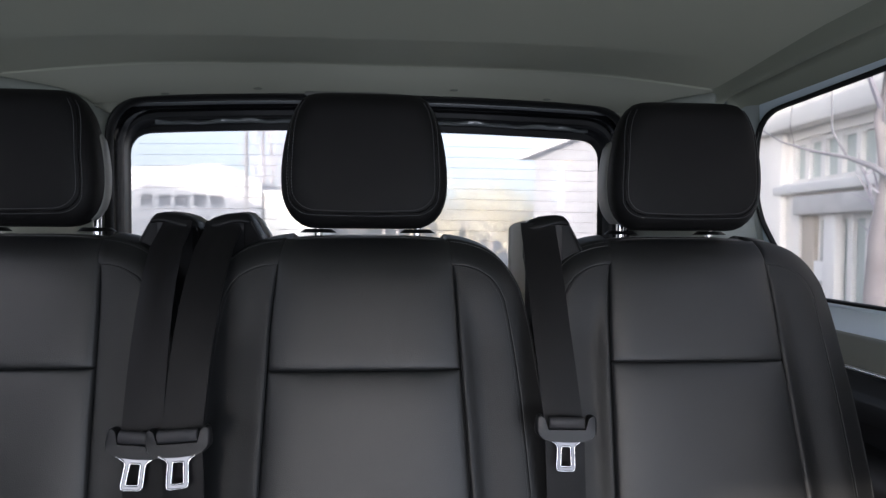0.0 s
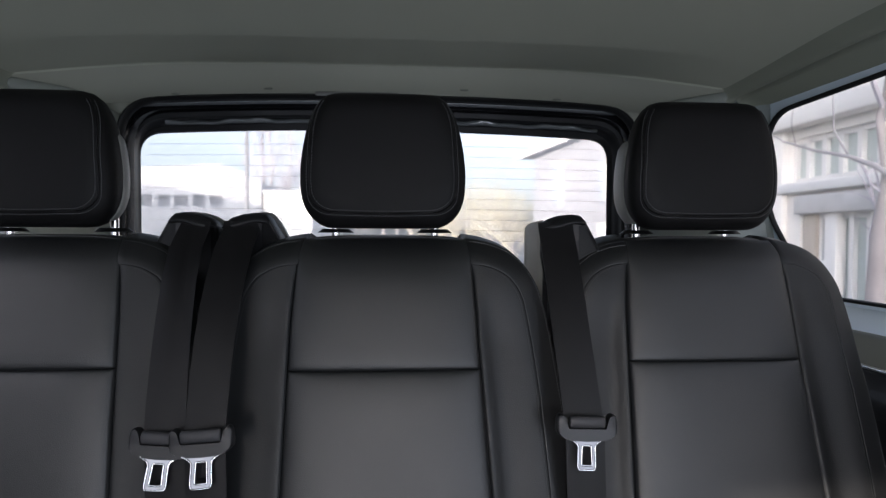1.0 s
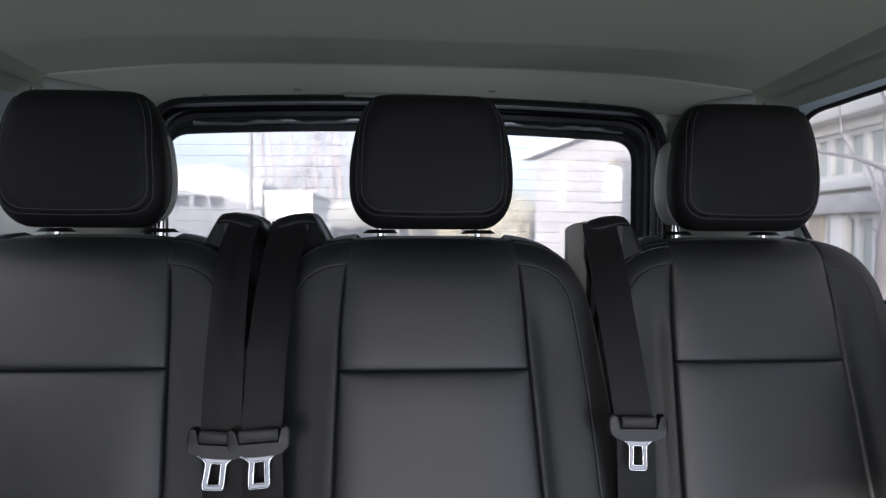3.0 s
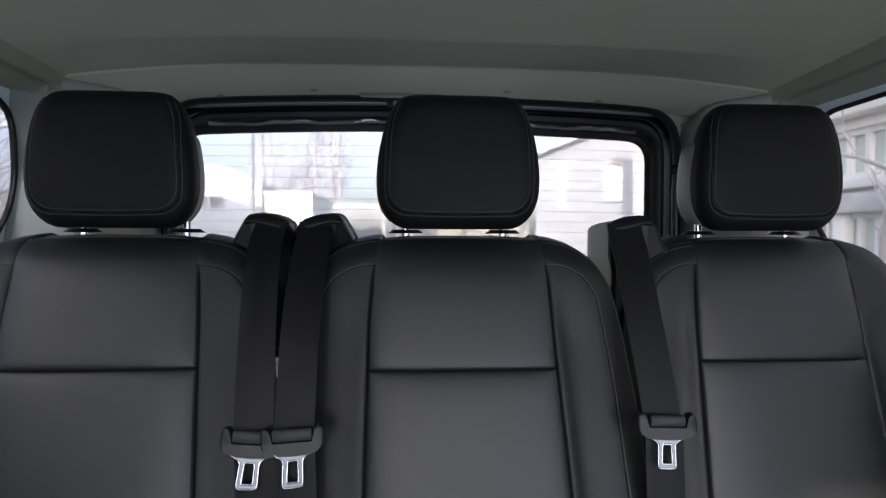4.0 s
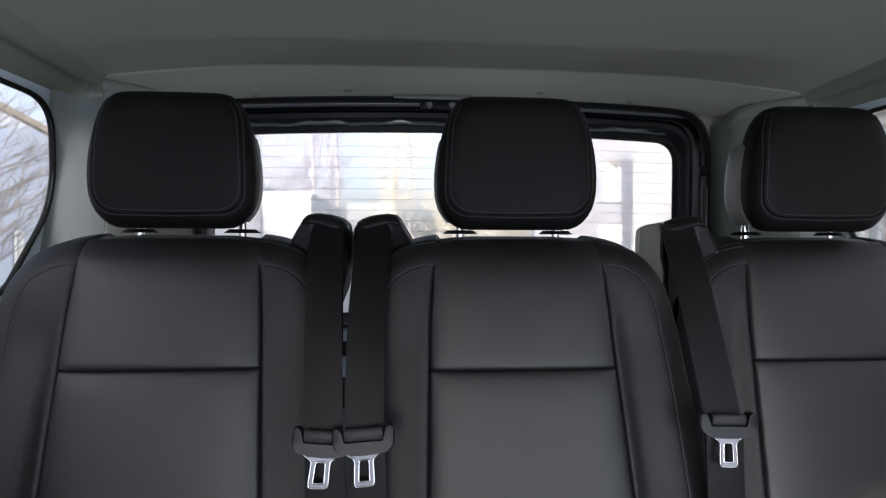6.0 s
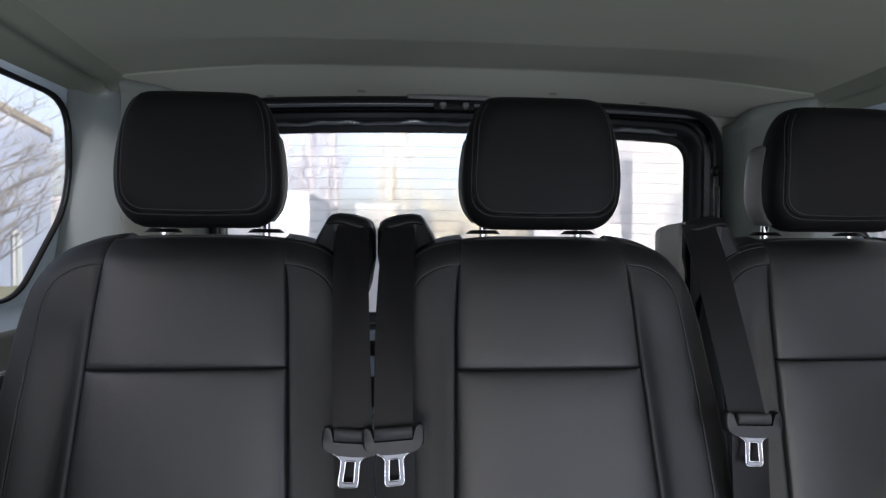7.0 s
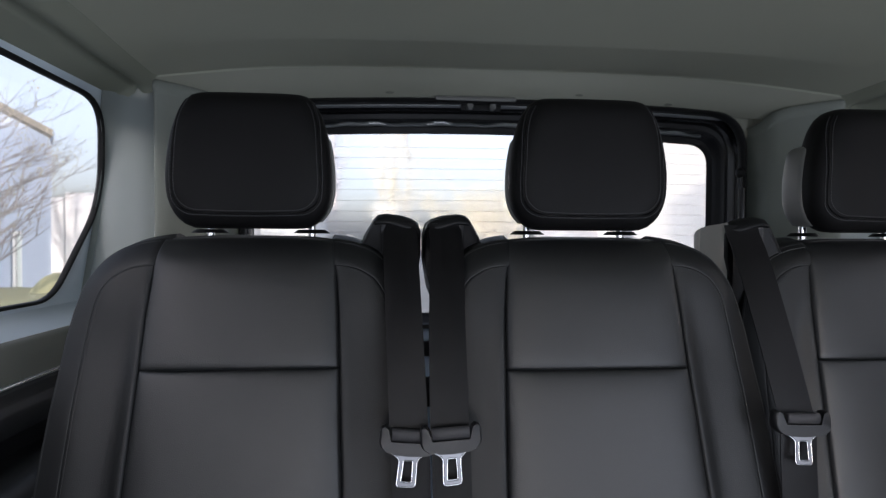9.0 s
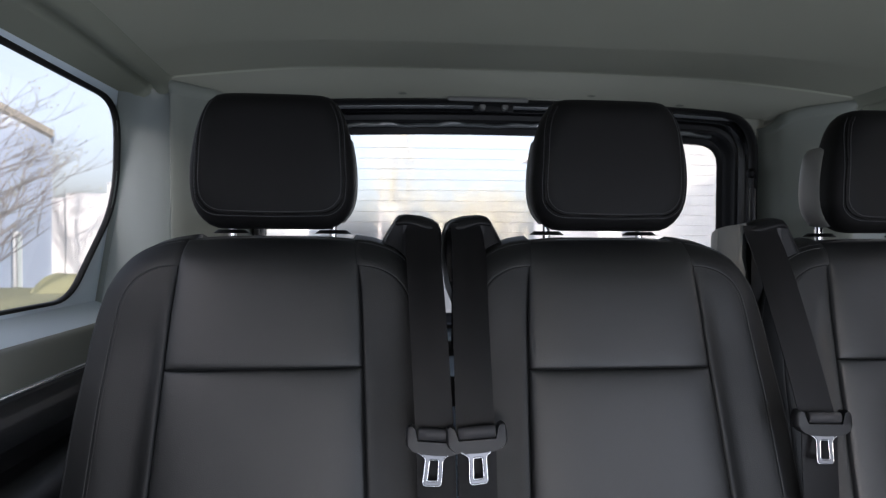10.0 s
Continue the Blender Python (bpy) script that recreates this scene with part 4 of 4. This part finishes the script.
        rows.append([(tx + x, ty - 0.0035 + 0.0050 * k * math.cos(q), tz + 0.0135 + 0.0078 * k * math.sin(q)) for q in (2 * math.pi * j / 14 for j in range(14))])
    sheet("webbing_loop", rows, LIT_WEBBING, tongue, "webbing folded through the tongue", close=True, caps=True, sharp=70)
    # steel plate with its slot
    outer = rounded([(-0.0225, -0.0105), (-0.0112, -0.0170), (-0.0122, -0.0500), (0.0122, -0.0500), (0.0112, -0.0170), (0.0225, -0.0105)], [0.001, 0.006, 0.005, 0.005, 0.006, 0.001], 4)
    hole = rounded([(-0.0062, -0.0185), (-0.0070, -0.0440), (0.0070, -0.0440), (0.0062, -0.0185)], [0.002] * 4, 4)
    bm = bmesh.new()
    edges = []
    for loop in (outer, hole):
        vs = [bm.verts.new((p[0], 0, p[1])) for p in loop]
        edges += [bm.edges.new((vs[i], vs[(i + 1) % len(vs)])) for i in range(len(vs))]
    bmesh.ops.triangle_fill(bm, edges=edges, use_beauty=True)
    ext = bmesh.ops.extrude_face_region(bm, geom=bm.faces[:])
    bmesh.ops.translate(bm, vec=(0, 0.003, 0), verts=[v for v in ext["geom"] if isinstance(v, bmesh.types.BMVert)])
    bmesh.ops.bevel(bm, geom=[e for e in bm.edges if len(e.link_faces) == 2 and e.calc_face_angle(0) > 1.0], offset=0.0014, segments=3, affect="EDGES")
    lean = Matrix.Rotation(radians(yaw_plate), 4, "Z") @ Matrix.Rotation(radians(-9), 4, "X") @ Matrix.Rotation(radians(lean_plate), 4, "Y")
    seat_plate = Matrix.Translation((tx, ty - 0.004, tz + 0.001)) @ lean
    bmesh.ops.transform(bm, matrix=seat_plate, verts=bm.verts)
    part("steel_plate", bm, STEEL, tongue, "bright slotted steel plate", sharp=30)
    # added chrome beads that stand in for light caught on the plate's edges
    for loop in (outer, hole):
        line = [seat_plate @ Vector((p[0], 0.0008, p[1])) for p in loop]
        if loop is hole:
            line.append(line[0])
        tube("polished_rim", line, 0.0008, CHROME, tongue, "bright bead for the highlight along the plate's edge", sides=8)
    turn = Matrix.Translation((tx, ty, tz - sink)) @ Matrix.Rotation(radians(tilt), 4, "Y") @ Matrix.Translation((-tx, -ty, -tz))
    for ob in (tongue, *tongue.children):
        ob.data.transform(turn)
    return belt


build_belt(-0.2935, -1, -0.2855, -0.2795, -0.2735, -0.090, "black seat belt hanging unbuckled beside the window seat", False, 5.0, 0.002, 3.0, 12.0)
build_belt(-0.207, 1, -0.215, -0.2215, -0.2215, -0.098, "black seat belt hanging unbuckled beside the middle seat", False, -3.5, 0.0, 4.0, 14.0)
build_belt(0.280, 1, 0.261, 0.264, 0.2708, -0.068, "black seat belt hanging unbuckled from its guide", True, 2.0, 0.0, 0.5, 0.0, 0.86, 0.0268, 1.07)


# ---- outside ----
ground = tagged(sheet("ground", [[(x, y, 0.12) for x in (-400, -60, 60, 400)] for y in (-400, -60, 60, 600)], PAVING), "grey gravel ground round the van", "ground", kind="structure")
lawn = tagged(sheet("lawn", [[(x, y, 0.124 + 0.36 * smooth_rise((y - 5) / 5) * smooth_rise((-4 - x) / 2) + 0.01 * math.sin(x + y)) for x in range(-30, -3, 1)] for y in range(4, 40, 1)], GRASS), "dry yellow-green lawn", "lawn", kind="structure")


def facade(name, origin, along, length, height, openings, mat, label, deep=6.0, skew=0.0, glazing=DARK_PANE):
    """A wall with real openings. Openings: (from, to, low, high, panes across, panes up)."""
    thing = empty(name, origin[0], origin[1], origin[2], label, "building")
    a = Vector(along).normalized()
    nrm = Vector((a.y, -a.x, 0))
    o = Vector(origin)
    at = lambda u, z, d=0.0: o + a * u + nrm * d + Vector((0, 0, z))
    holes = [[(u0, z0), (u1, z0), (u1, z1), (u0, z1)] for u0, u1, z0, z1, *_ in openings]
    holed_sheet("wall", [(0, 0), (length, 0), (length, height), (0, height)], holes, lambda u, z: at(u, z), mat, thing)
    rows = [[at(0, 0), at(0, height)], [at(0, 0, -deep), at(0, height, -deep)]]
    sheet("side_wall", rows, mat, thing)
    sheet("side_wall", [[at(length, 0), at(length, height)], [at(length - skew * deep, 0, -deep), at(length - skew * deep, height, -deep)]], mat, thing)
    for u0, u1, z0, z1, nx, nz in openings:
        win = sheet("window", [[at(u0, z0, 0), at(u1, z0, 0), at(u1, z1, 0), at(u0, z1, 0)], [at(u0, z0, -0.14), at(u1, z0, -0.14), at(u1, z1, -0.14), at(u0, z1, -0.14)]], mat, thing, close=True, sharp=20)
        mesh_object("pane", [at(u0, z0, -0.12), at(u1, z0, -0.12), at(u1, z1, -0.12), at(u0, z1, -0.12)], [(0, 1, 2, 3)], glazing, win)
        bars = []
        if not nx:
            continue
        for k in range(nx + 1):
            u = lerp(u0, u1, k / nx)
            w = 0.05 if k in (0, nx) else 0.028
            bars.append((max(u0, u - w), z0, min(u1, u + w), z1, 0.0))
        for k in range(nz + 1):
            z = lerp(z0, z1, k / nz)
            w = 0.05 if k in (0, nz) else 0.025
            bars.append((u0, max(z0, z - w), u1, min(z1, z + w), 0.006))
        for b0, c0, b1, c1, sunk in bars:
            bm = bmesh.new()
            v = [bm.verts.new(at(b, c, d)) for d in (-0.115, -0.06 - sunk) for b, c in ((b0, c0), (b1, c0), (b1, c1), (b0, c1))]
            for f in ((3, 2, 1, 0), (4, 5, 6, 7), (0, 1, 5, 4), (1, 2, 6, 5), (2, 3, 7, 6), (3, 0, 4, 7)):
                bm.faces.new([v[q] for q in f])
            part("glazing_bar", bm, WHITE_WOOD, win)
        if z0 > 0.3:
            bm = bmesh.new()
            v = [bm.verts.new(at(b, c, d)) for d in (-0.05, 0.07) for b, c in ((u0 - 0.06, z0 - 0.07), (u1 + 0.06, z0 - 0.07), (u1 + 0.06, z0), (u0 - 0.06, z0))]
            for f in ((3, 2, 1, 0), (4, 5, 6, 7), (0, 1, 5, 4), (1, 2, 6, 5), (2, 3, 7, 6), (3, 0, 4, 7)):
                bm.faces.new([v[q] for q in f])
            part("sill", bm, mat, win)
    return thing, at


def slab(name, pts, thick, mat, parent, label="", skew=0.0):
    """A thick plate through three or four corner points."""
    p = [Vector(q) for q in pts]
    n = (p[1] - p[0]).cross(p[2] - p[0]).normalized() * thick - Vector((skew, 0, 0))
    v = p + [q + n for q in p]
    k = len(p)
    faces = [tuple(range(k - 1, -1, -1)), tuple(range(k, 2 * k))] + [(i, (i + 1) % k, k + (i + 1) % k, k + i) for i in range(k)]
    return mesh_object(name, v, faces, mat, parent, label, smooth=False)


# long white low building behind the van
hall, at = facade("hall", (-11.3, 22.4, 0.12), (1, 0, 0), 5.3, 3.6,
                  [(u + 11.3, v + 11.3, 2.59, 3.05, 0, 0) for u, v in ((-10.86, -10.39), (-10.14, -9.67), (-9.49, -8.94), (-8.76, -8.24), (-8.08, -7.53))],
                  PLASTER, "long low white hall with a row of small windows", glazing=HALL_PANE)
slab("gable", [(-11.3, 22.4, 3.7), (-6.0, 22.4, 3.7), (-6.95, 22.4, 4.2), (-7.7, 22.4, 4.47), (-11.3, 22.4, 4.25)], -0.3, PLASTER, hall, "white low gable")
annex, at = facade("annex", (-5.82, 22.2, 0.12), (1, 0, 0), 1.92, 3.14, [], PAVILION_WHITE, "low white flat-roofed annex")
slab("roof", [(-5.86, 22.1, 3.262), (-3.86, 22.1, 3.262), (-3.86, 28, 3.262), (-5.86, 28, 3.262)], 0.10, PAVILION_WHITE, annex)

# house with a sloping verge behind the van
house, at = facade("house", (3.50, 14.0, 0.12), (1, -0.3, 0), 8.0, 3.55,
                   [(0.60, 0.78, 2.24, 3.36, 0, 0), (1.80, 2.24, 2.42, 3.50, 2, 2), (3.66, 4.05, 2.42, 3.50, 2, 2), (3.3, 3.9, 0.9, 1.75, 2, 1), (1.7, 2.3, 0.9, 1.8, 2, 1)], PLASTER_WARM, "pale house with narrow windows and a grey sloping verge")
slab("gable", [at(0, 3.55), at(8.0, 3.55), at(8.0, 6.5), at(0.0, 3.60)], -0.25, PLASTER_WARM, house)
slab("roof", [at(-0.42, 3.45, 0.42), at(8.0, 6.55, 0.42), at(8.0, 6.55, -7), at(2.2, 4.415, -7)], 0.12, ROOFING, house, "grey roof with overhanging verge")
for u in (0.52, 1.74, 3.60):
    slab("shutter", [at(u - 0.02, 2.30, 0.03), at(u + 0.12, 2.30, 0.03), at(u + 0.12, 3.46, 0.03), at(u - 0.02, 3.46, 0.03)], -0.03, PLASTER_COOL, house, "pale grey shutter")
for u in (0.55, 1.78, 3.62):
    slab("lintel", [at(u, 3.37, 0.01), at(u + 0.46, 3.37, 0.01), at(u + 0.46, 3.47, 0.01), at(u, 3.47, 0.01)], -0.05, SANDSTONE, house, "sandy lintel")
pipe = [at(2.67, 0.0, 0.06), at(2.67, 4.4, 0.06)]
tube("downpipe", pipe, 0.045, PLASTER, house, "white downpipe")
for k in range(3):
    slab("air_slot", [at(3.2, 3.86 - 0.07 * k, 0.01), at(3.5, 3.86 - 0.07 * k, 0.01), at(3.5, 3.83 - 0.07 * k, 0.01), at(3.2, 3.83 - 0.07 * k, 0.01)], -0.03, ROOFING, house)

# house seen through the side window
side_house, at = facade("side_house", (-13.0, 11.2, 0.12), (1, 0, 0), 5.62, 3.35, [(4.80, 5.02, 0.12, 1.52, 1, 1), (2.6, 3.4, 1.2, 2.6, 2, 2)], PLASTER_COOL, "rendered house toned blue-grey for shade, with a low pitched roof", 4.0, 0.72)
slab("roof", [(-7.18, 10.9, 3.56), (-10.0, 10.9, 5.07), (-13.2, 10.9, 3.36), (-13.2, 10.9, 3.50), (-10.0, 10.9, 5.22), (-7.18, 10.9, 3.69)], -4.2, TILES, side_house, "sandy low pitched roof", 3.1)
slab("gable", [(-13.0, 11.19, 3.46), (-7.40, 11.19, 3.46), (-7.40, 11.19, 3.67), (-10.0, 11.19, 5.06), (-13.0, 11.19, 3.47)], -0.1, PLASTER_COOL, side_house, "rendered gable in the same shade tone")
bm = bmesh.new()
for k in range(3):
    add_box(bm, (-7.56, 11.12, 0.36 + 0.085 * k), (-7.43, 11.19, 0.39 + 0.085 * k))
part("air_vent", bm, ROOFING, side_house)
garden_wall = empty("garden_wall", -5.6, 10.8, 0.12, "white rendered garden wall on a grass bank", "wall")
part("pier", box_bm((-7.17, 10.80, 0.12), (-6.925, 11.05, 2.32), 0.012), PLASTER_BRIGHT, garden_wall)
part("wall_panel", box_bm((-6.92, 10.83, 0.12), (-6.11, 11.05, 2.42), 0.012), PLASTER_BRIGHT, garden_wall)
part("wall_panel", box_bm((-6.105, 10.80, 0.12), (-5.82, 11.05, 2.64), 0.012), PLASTER_BRIGHT, garden_wall)
bank = tagged(sheet("grass_bank", [[(x, y, 0.11 + 0.72 * smooth_rise((y - 9.2) / 1.5) * smooth_rise((x + 7.30) / 0.25) + 0.03 * math.sin(5 * x + 3 * y)) for x in [-7.36 + 0.09 * k for k in range(18)]] for y in [9.1 + 0.1 * k for k in range(18)]], GRASS),
              "rough grass bank under the garden wall", "bank", kind="structure")

# white building with tall glazing close beside the van
side_building, at = facade("pavilion", (4.35, 9.6, 0.12), (0, -1, 0), 12.0, 4.3,
                           [(4.44, 9.0, 2.02, 2.50, 20, 1), (4.65, 9.0, 0.10, 1.66, 21, 1)], PAVILION_WHITE, "white pavilion with a glazed front and transom lights")
part("beam", box_bm((4.26, 0.6, 1.785), (4.345, 4.95, 1.985), 0.02), GREY_WOOD, side_building, "weathered grey wooden beam")
part("ledge", box_bm((4.24, 0.3, 2.02), (4.345, 5.25, 2.12), 0.012), WHITE_WOOD, side_building, "white painted ledge")
part("cornice", box_bm((4.16, 0.3, 2.72), (4.345, 5.75, 2.93), 0.02), PAVILION_WHITE, side_building, "white projecting cornice")
part("wide_post", box_bm((4.34, 4.437, 0.12), (4.46, 4.592, 1.785), 0.01), WHITE_WOOD, side_building, "white door post")
part("corner_pilaster", box_bm((4.27, 5.15, 0.12), (4.345, 5.70, 2.72), 0.01), PAVILION_WHITE, side_building)
slab("roof", [(4.1, 9.8, 4.4), (12, 9.8, 4.4), (12, -3, 4.4), (4.1, -3, 4.4)], 0.15, ROOFING, side_building)
part("stone_pier", box_bm((4.36, 4.745, 0.12), (4.46, 4.925, 1.785), 0.01), SANDSTONE, side_building, "sandy stone pier")
part("door_panel", box_bm((4.36, 4.594, 0.12), (4.46, 4.742, 1.30), 0.008), WHITE_WOOD, side_building, "white lower door panel")
for z in (1.050, 1.075):
    part("notice_bar", box_bm((4.352, 4.600, z), (4.362, 4.735, z + 0.010)), RUBBER, side_building)
# unseen tall walls added to block the low sun, with a gap for one beam
screen = empty("boundary_wall", -5.0, -5.0, 0.12, "unseen wall added ahead of the van to block the sun", "wall")
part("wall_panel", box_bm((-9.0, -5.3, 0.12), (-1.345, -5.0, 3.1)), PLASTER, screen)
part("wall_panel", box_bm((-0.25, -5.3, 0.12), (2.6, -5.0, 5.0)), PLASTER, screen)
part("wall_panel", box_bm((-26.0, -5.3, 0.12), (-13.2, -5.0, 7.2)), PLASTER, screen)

# lamp post
post = empty("post", -2.33, 7.5, 0.12, "thin grey metal post", "post")
tube("shaft", [(-2.33, 7.5, 0.12), (-2.33, 7.5, 3.9)], 0.030, POLE_MAT, post, sides=10)
part("bracket", box_bm((-2.415, 7.475, 2.59), (-2.33, 7.525, 2.635)), POLE_MAT, post)


def tree(name, x, y, height, spread, seed, label, buds=0, limbs=26, upright=0.75, trunk=0.12, twig_mat=None):
    """A bare tree: tapered trunk, limbs, and many fine twigs."""
    rnd = random.Random(seed)
    thing = empty(name, x, y, 0.12, label, "tree")
    base = Vector((x, y, 0.12))
    line = [base + Vector((rnd.uniform(-1, 1) * 0.02 * height * k / 8, rnd.uniform(-1, 1) * 0.02 * height * k / 8, height * 0.9 * k / 8)) for k in range(9)]
    tube("trunk", line, [trunk * (1 - 0.1 * k) for k in range(9)], BARK, thing, sides=8)
    verts, faces, bverts, bfaces = [], [], [], []

    def twig(p, d, length, r, depth):
        pts, q = [p], p
        for k in range(3):
            d = (d + Vector((rnd.uniform(-1, 1), rnd.uniform(-1, 1), rnd.uniform(-0.4, 0.9) * upright)) * 0.22).normalized()
            q = q + d * length / 3
            pts.append(q)
        n0 = len(verts)
        for row in tube_rows(pts, [r, r * 0.8, r * 0.55, r * 0.3], 3):
            verts.extend(row)
        for i in range(3):
            for j in range(3):
                k = (j + 1) % 3
                faces.append((n0 + i * 3 + j, n0 + i * 3 + k, n0 + i * 3 + 3 + k, n0 + i * 3 + 3 + j))
        if depth:
            for _ in range(4 if depth > 1 else 5):
                f = rnd.uniform(0.25, 1.0)
                i = min(2, int(f * 3))
                s = pts[i].lerp(pts[i + 1], f * 3 - i)
                e = (d + Vector((rnd.uniform(-1, 1), rnd.uniform(-1, 1), rnd.uniform(-0.3, 1) * upright)) * 0.8).normalized()
                twig(s, e, length * rnd.uniform(0.4, 0.65), r * 0.55, depth - 1)
        elif buds and rnd.random() < buds:
            b0 = len(bverts)
            c = pts[-1]
            h = 0.014
            bverts.extend([c + Vector(v) * h for v in ((1, 0, 0), (-1, 0, 0), (0, 1, 0), (0, -1, 0), (0, 0, 1.5), (0, 0, -1.5))])
            bfaces.extend([(b0 + a, b0 + b, b0 + c2) for a, b, c2 in ((0, 2, 4), (2, 1, 4), (1, 3, 4), (3, 0, 4), (2, 0, 5), (1, 2, 5), (3, 1, 5), (0, 3, 5))])

    for k in range(limbs):
        f = rnd.uniform(0.18, 1.0)
        i = min(7, int(f * 8))
        p = line[i].lerp(line[i + 1], f * 8 - i)
        a = rnd.uniform(0, 2 * math.pi)
        d = Vector((math.cos(a) * (1 - upright * 0.6), math.sin(a) * (1 - upright * 0.6), upright)).normalized()
        twig(p, d, spread * (1.15 - 0.6 * f) * rnd.uniform(0.7, 1.2), trunk * 0.32 * (1.1 - 0.6 * f), 2)
    ob = mesh_object("crown", verts, faces, twig_mat or TWIG, thing)
    ob["kind"] = "stuff"
    if bverts:
        ob = mesh_object("buds", bverts, bfaces, BUDS, thing)
        ob["kind"] = "stuff"
    return thing


random.seed(4)
for k, (x, y, h) in enumerate(((-7.6, 29, 12), (-6.9, 28, 11), (-6.0, 28, 12), (-5.3, 29, 12), (-4.7, 28, 12.5), (-4.0, 29, 11), (-3.4, 28, 12))):
    tree("poplar", x, y, h, 2.2, 10 + k, "tall bare poplar behind the white hall", limbs=22, upright=0.92, trunk=0.11)
for k, (x, y, h) in enumerate(((-0.95, 23, 9), (-0.35, 22.5, 9.5), (0.2, 23, 8.6))):
    tree("poplar", x, y, h, 1.7, 30 + k, "tall bare poplar with yellow-green shoots", buds=0.5, limbs=26, upright=0.9, trunk=0.06, twig_mat=YELLOW_TWIG)
for k, (x, y, h) in enumerate(((2.0, 17, 3.2), (2.7, 16.5, 3.0), (1.2, 19, 2.8), (3.2, 15.5, 2.4))):
    tree("shrub", x, y, h, 1.2, 50 + k, "bare twiggy shrub with yellow-green buds", buds=0.5, limbs=34, upright=0.6, trunk=0.05, twig_mat=YELLOW_TWIG)
tree("fruit_tree", -7.35, 8.9, 3.7, 1.7, 71, "bare spreading tree with yellow-green buds", buds=0.7, limbs=40, upright=0.4, trunk=0.07, twig_mat=PALE_TWIG)
near_tree = tree("plane_tree", 3.78, 3.27, 4.2, 1.1, 83, "bare tree with a long low branch beside the van", limbs=9, upright=0.8, trunk=0.12)
branch = [(3.75, 3.06, 1.93), (3.70, 3.28, 2.10), (3.70, 3.54, 2.21), (3.70, 3.92, 2.317), (3.72, 4.37, 2.475), (3.74, 4.75, 2.68)]
tube("branch", branch, [0.028, 0.022, 0.017, 0.013, 0.009, 0.005], BARK_DARK, near_tree, sides=7)
tube("branch", [(3.70, 3.54, 2.21), (3.66, 3.66, 2.45), (3.68, 3.70, 2.8), (3.66, 3.80, 3.2)], [0.009, 0.007, 0.005, 0.003], BARK_DARK, near_tree, sides=6)
tube("branch", [(3.72, 4.20, 2.42), (3.72, 4.26, 2.62), (3.72, 4.22, 2.9)], [0.007, 0.005, 0.003], BARK_DARK, near_tree, sides=6)
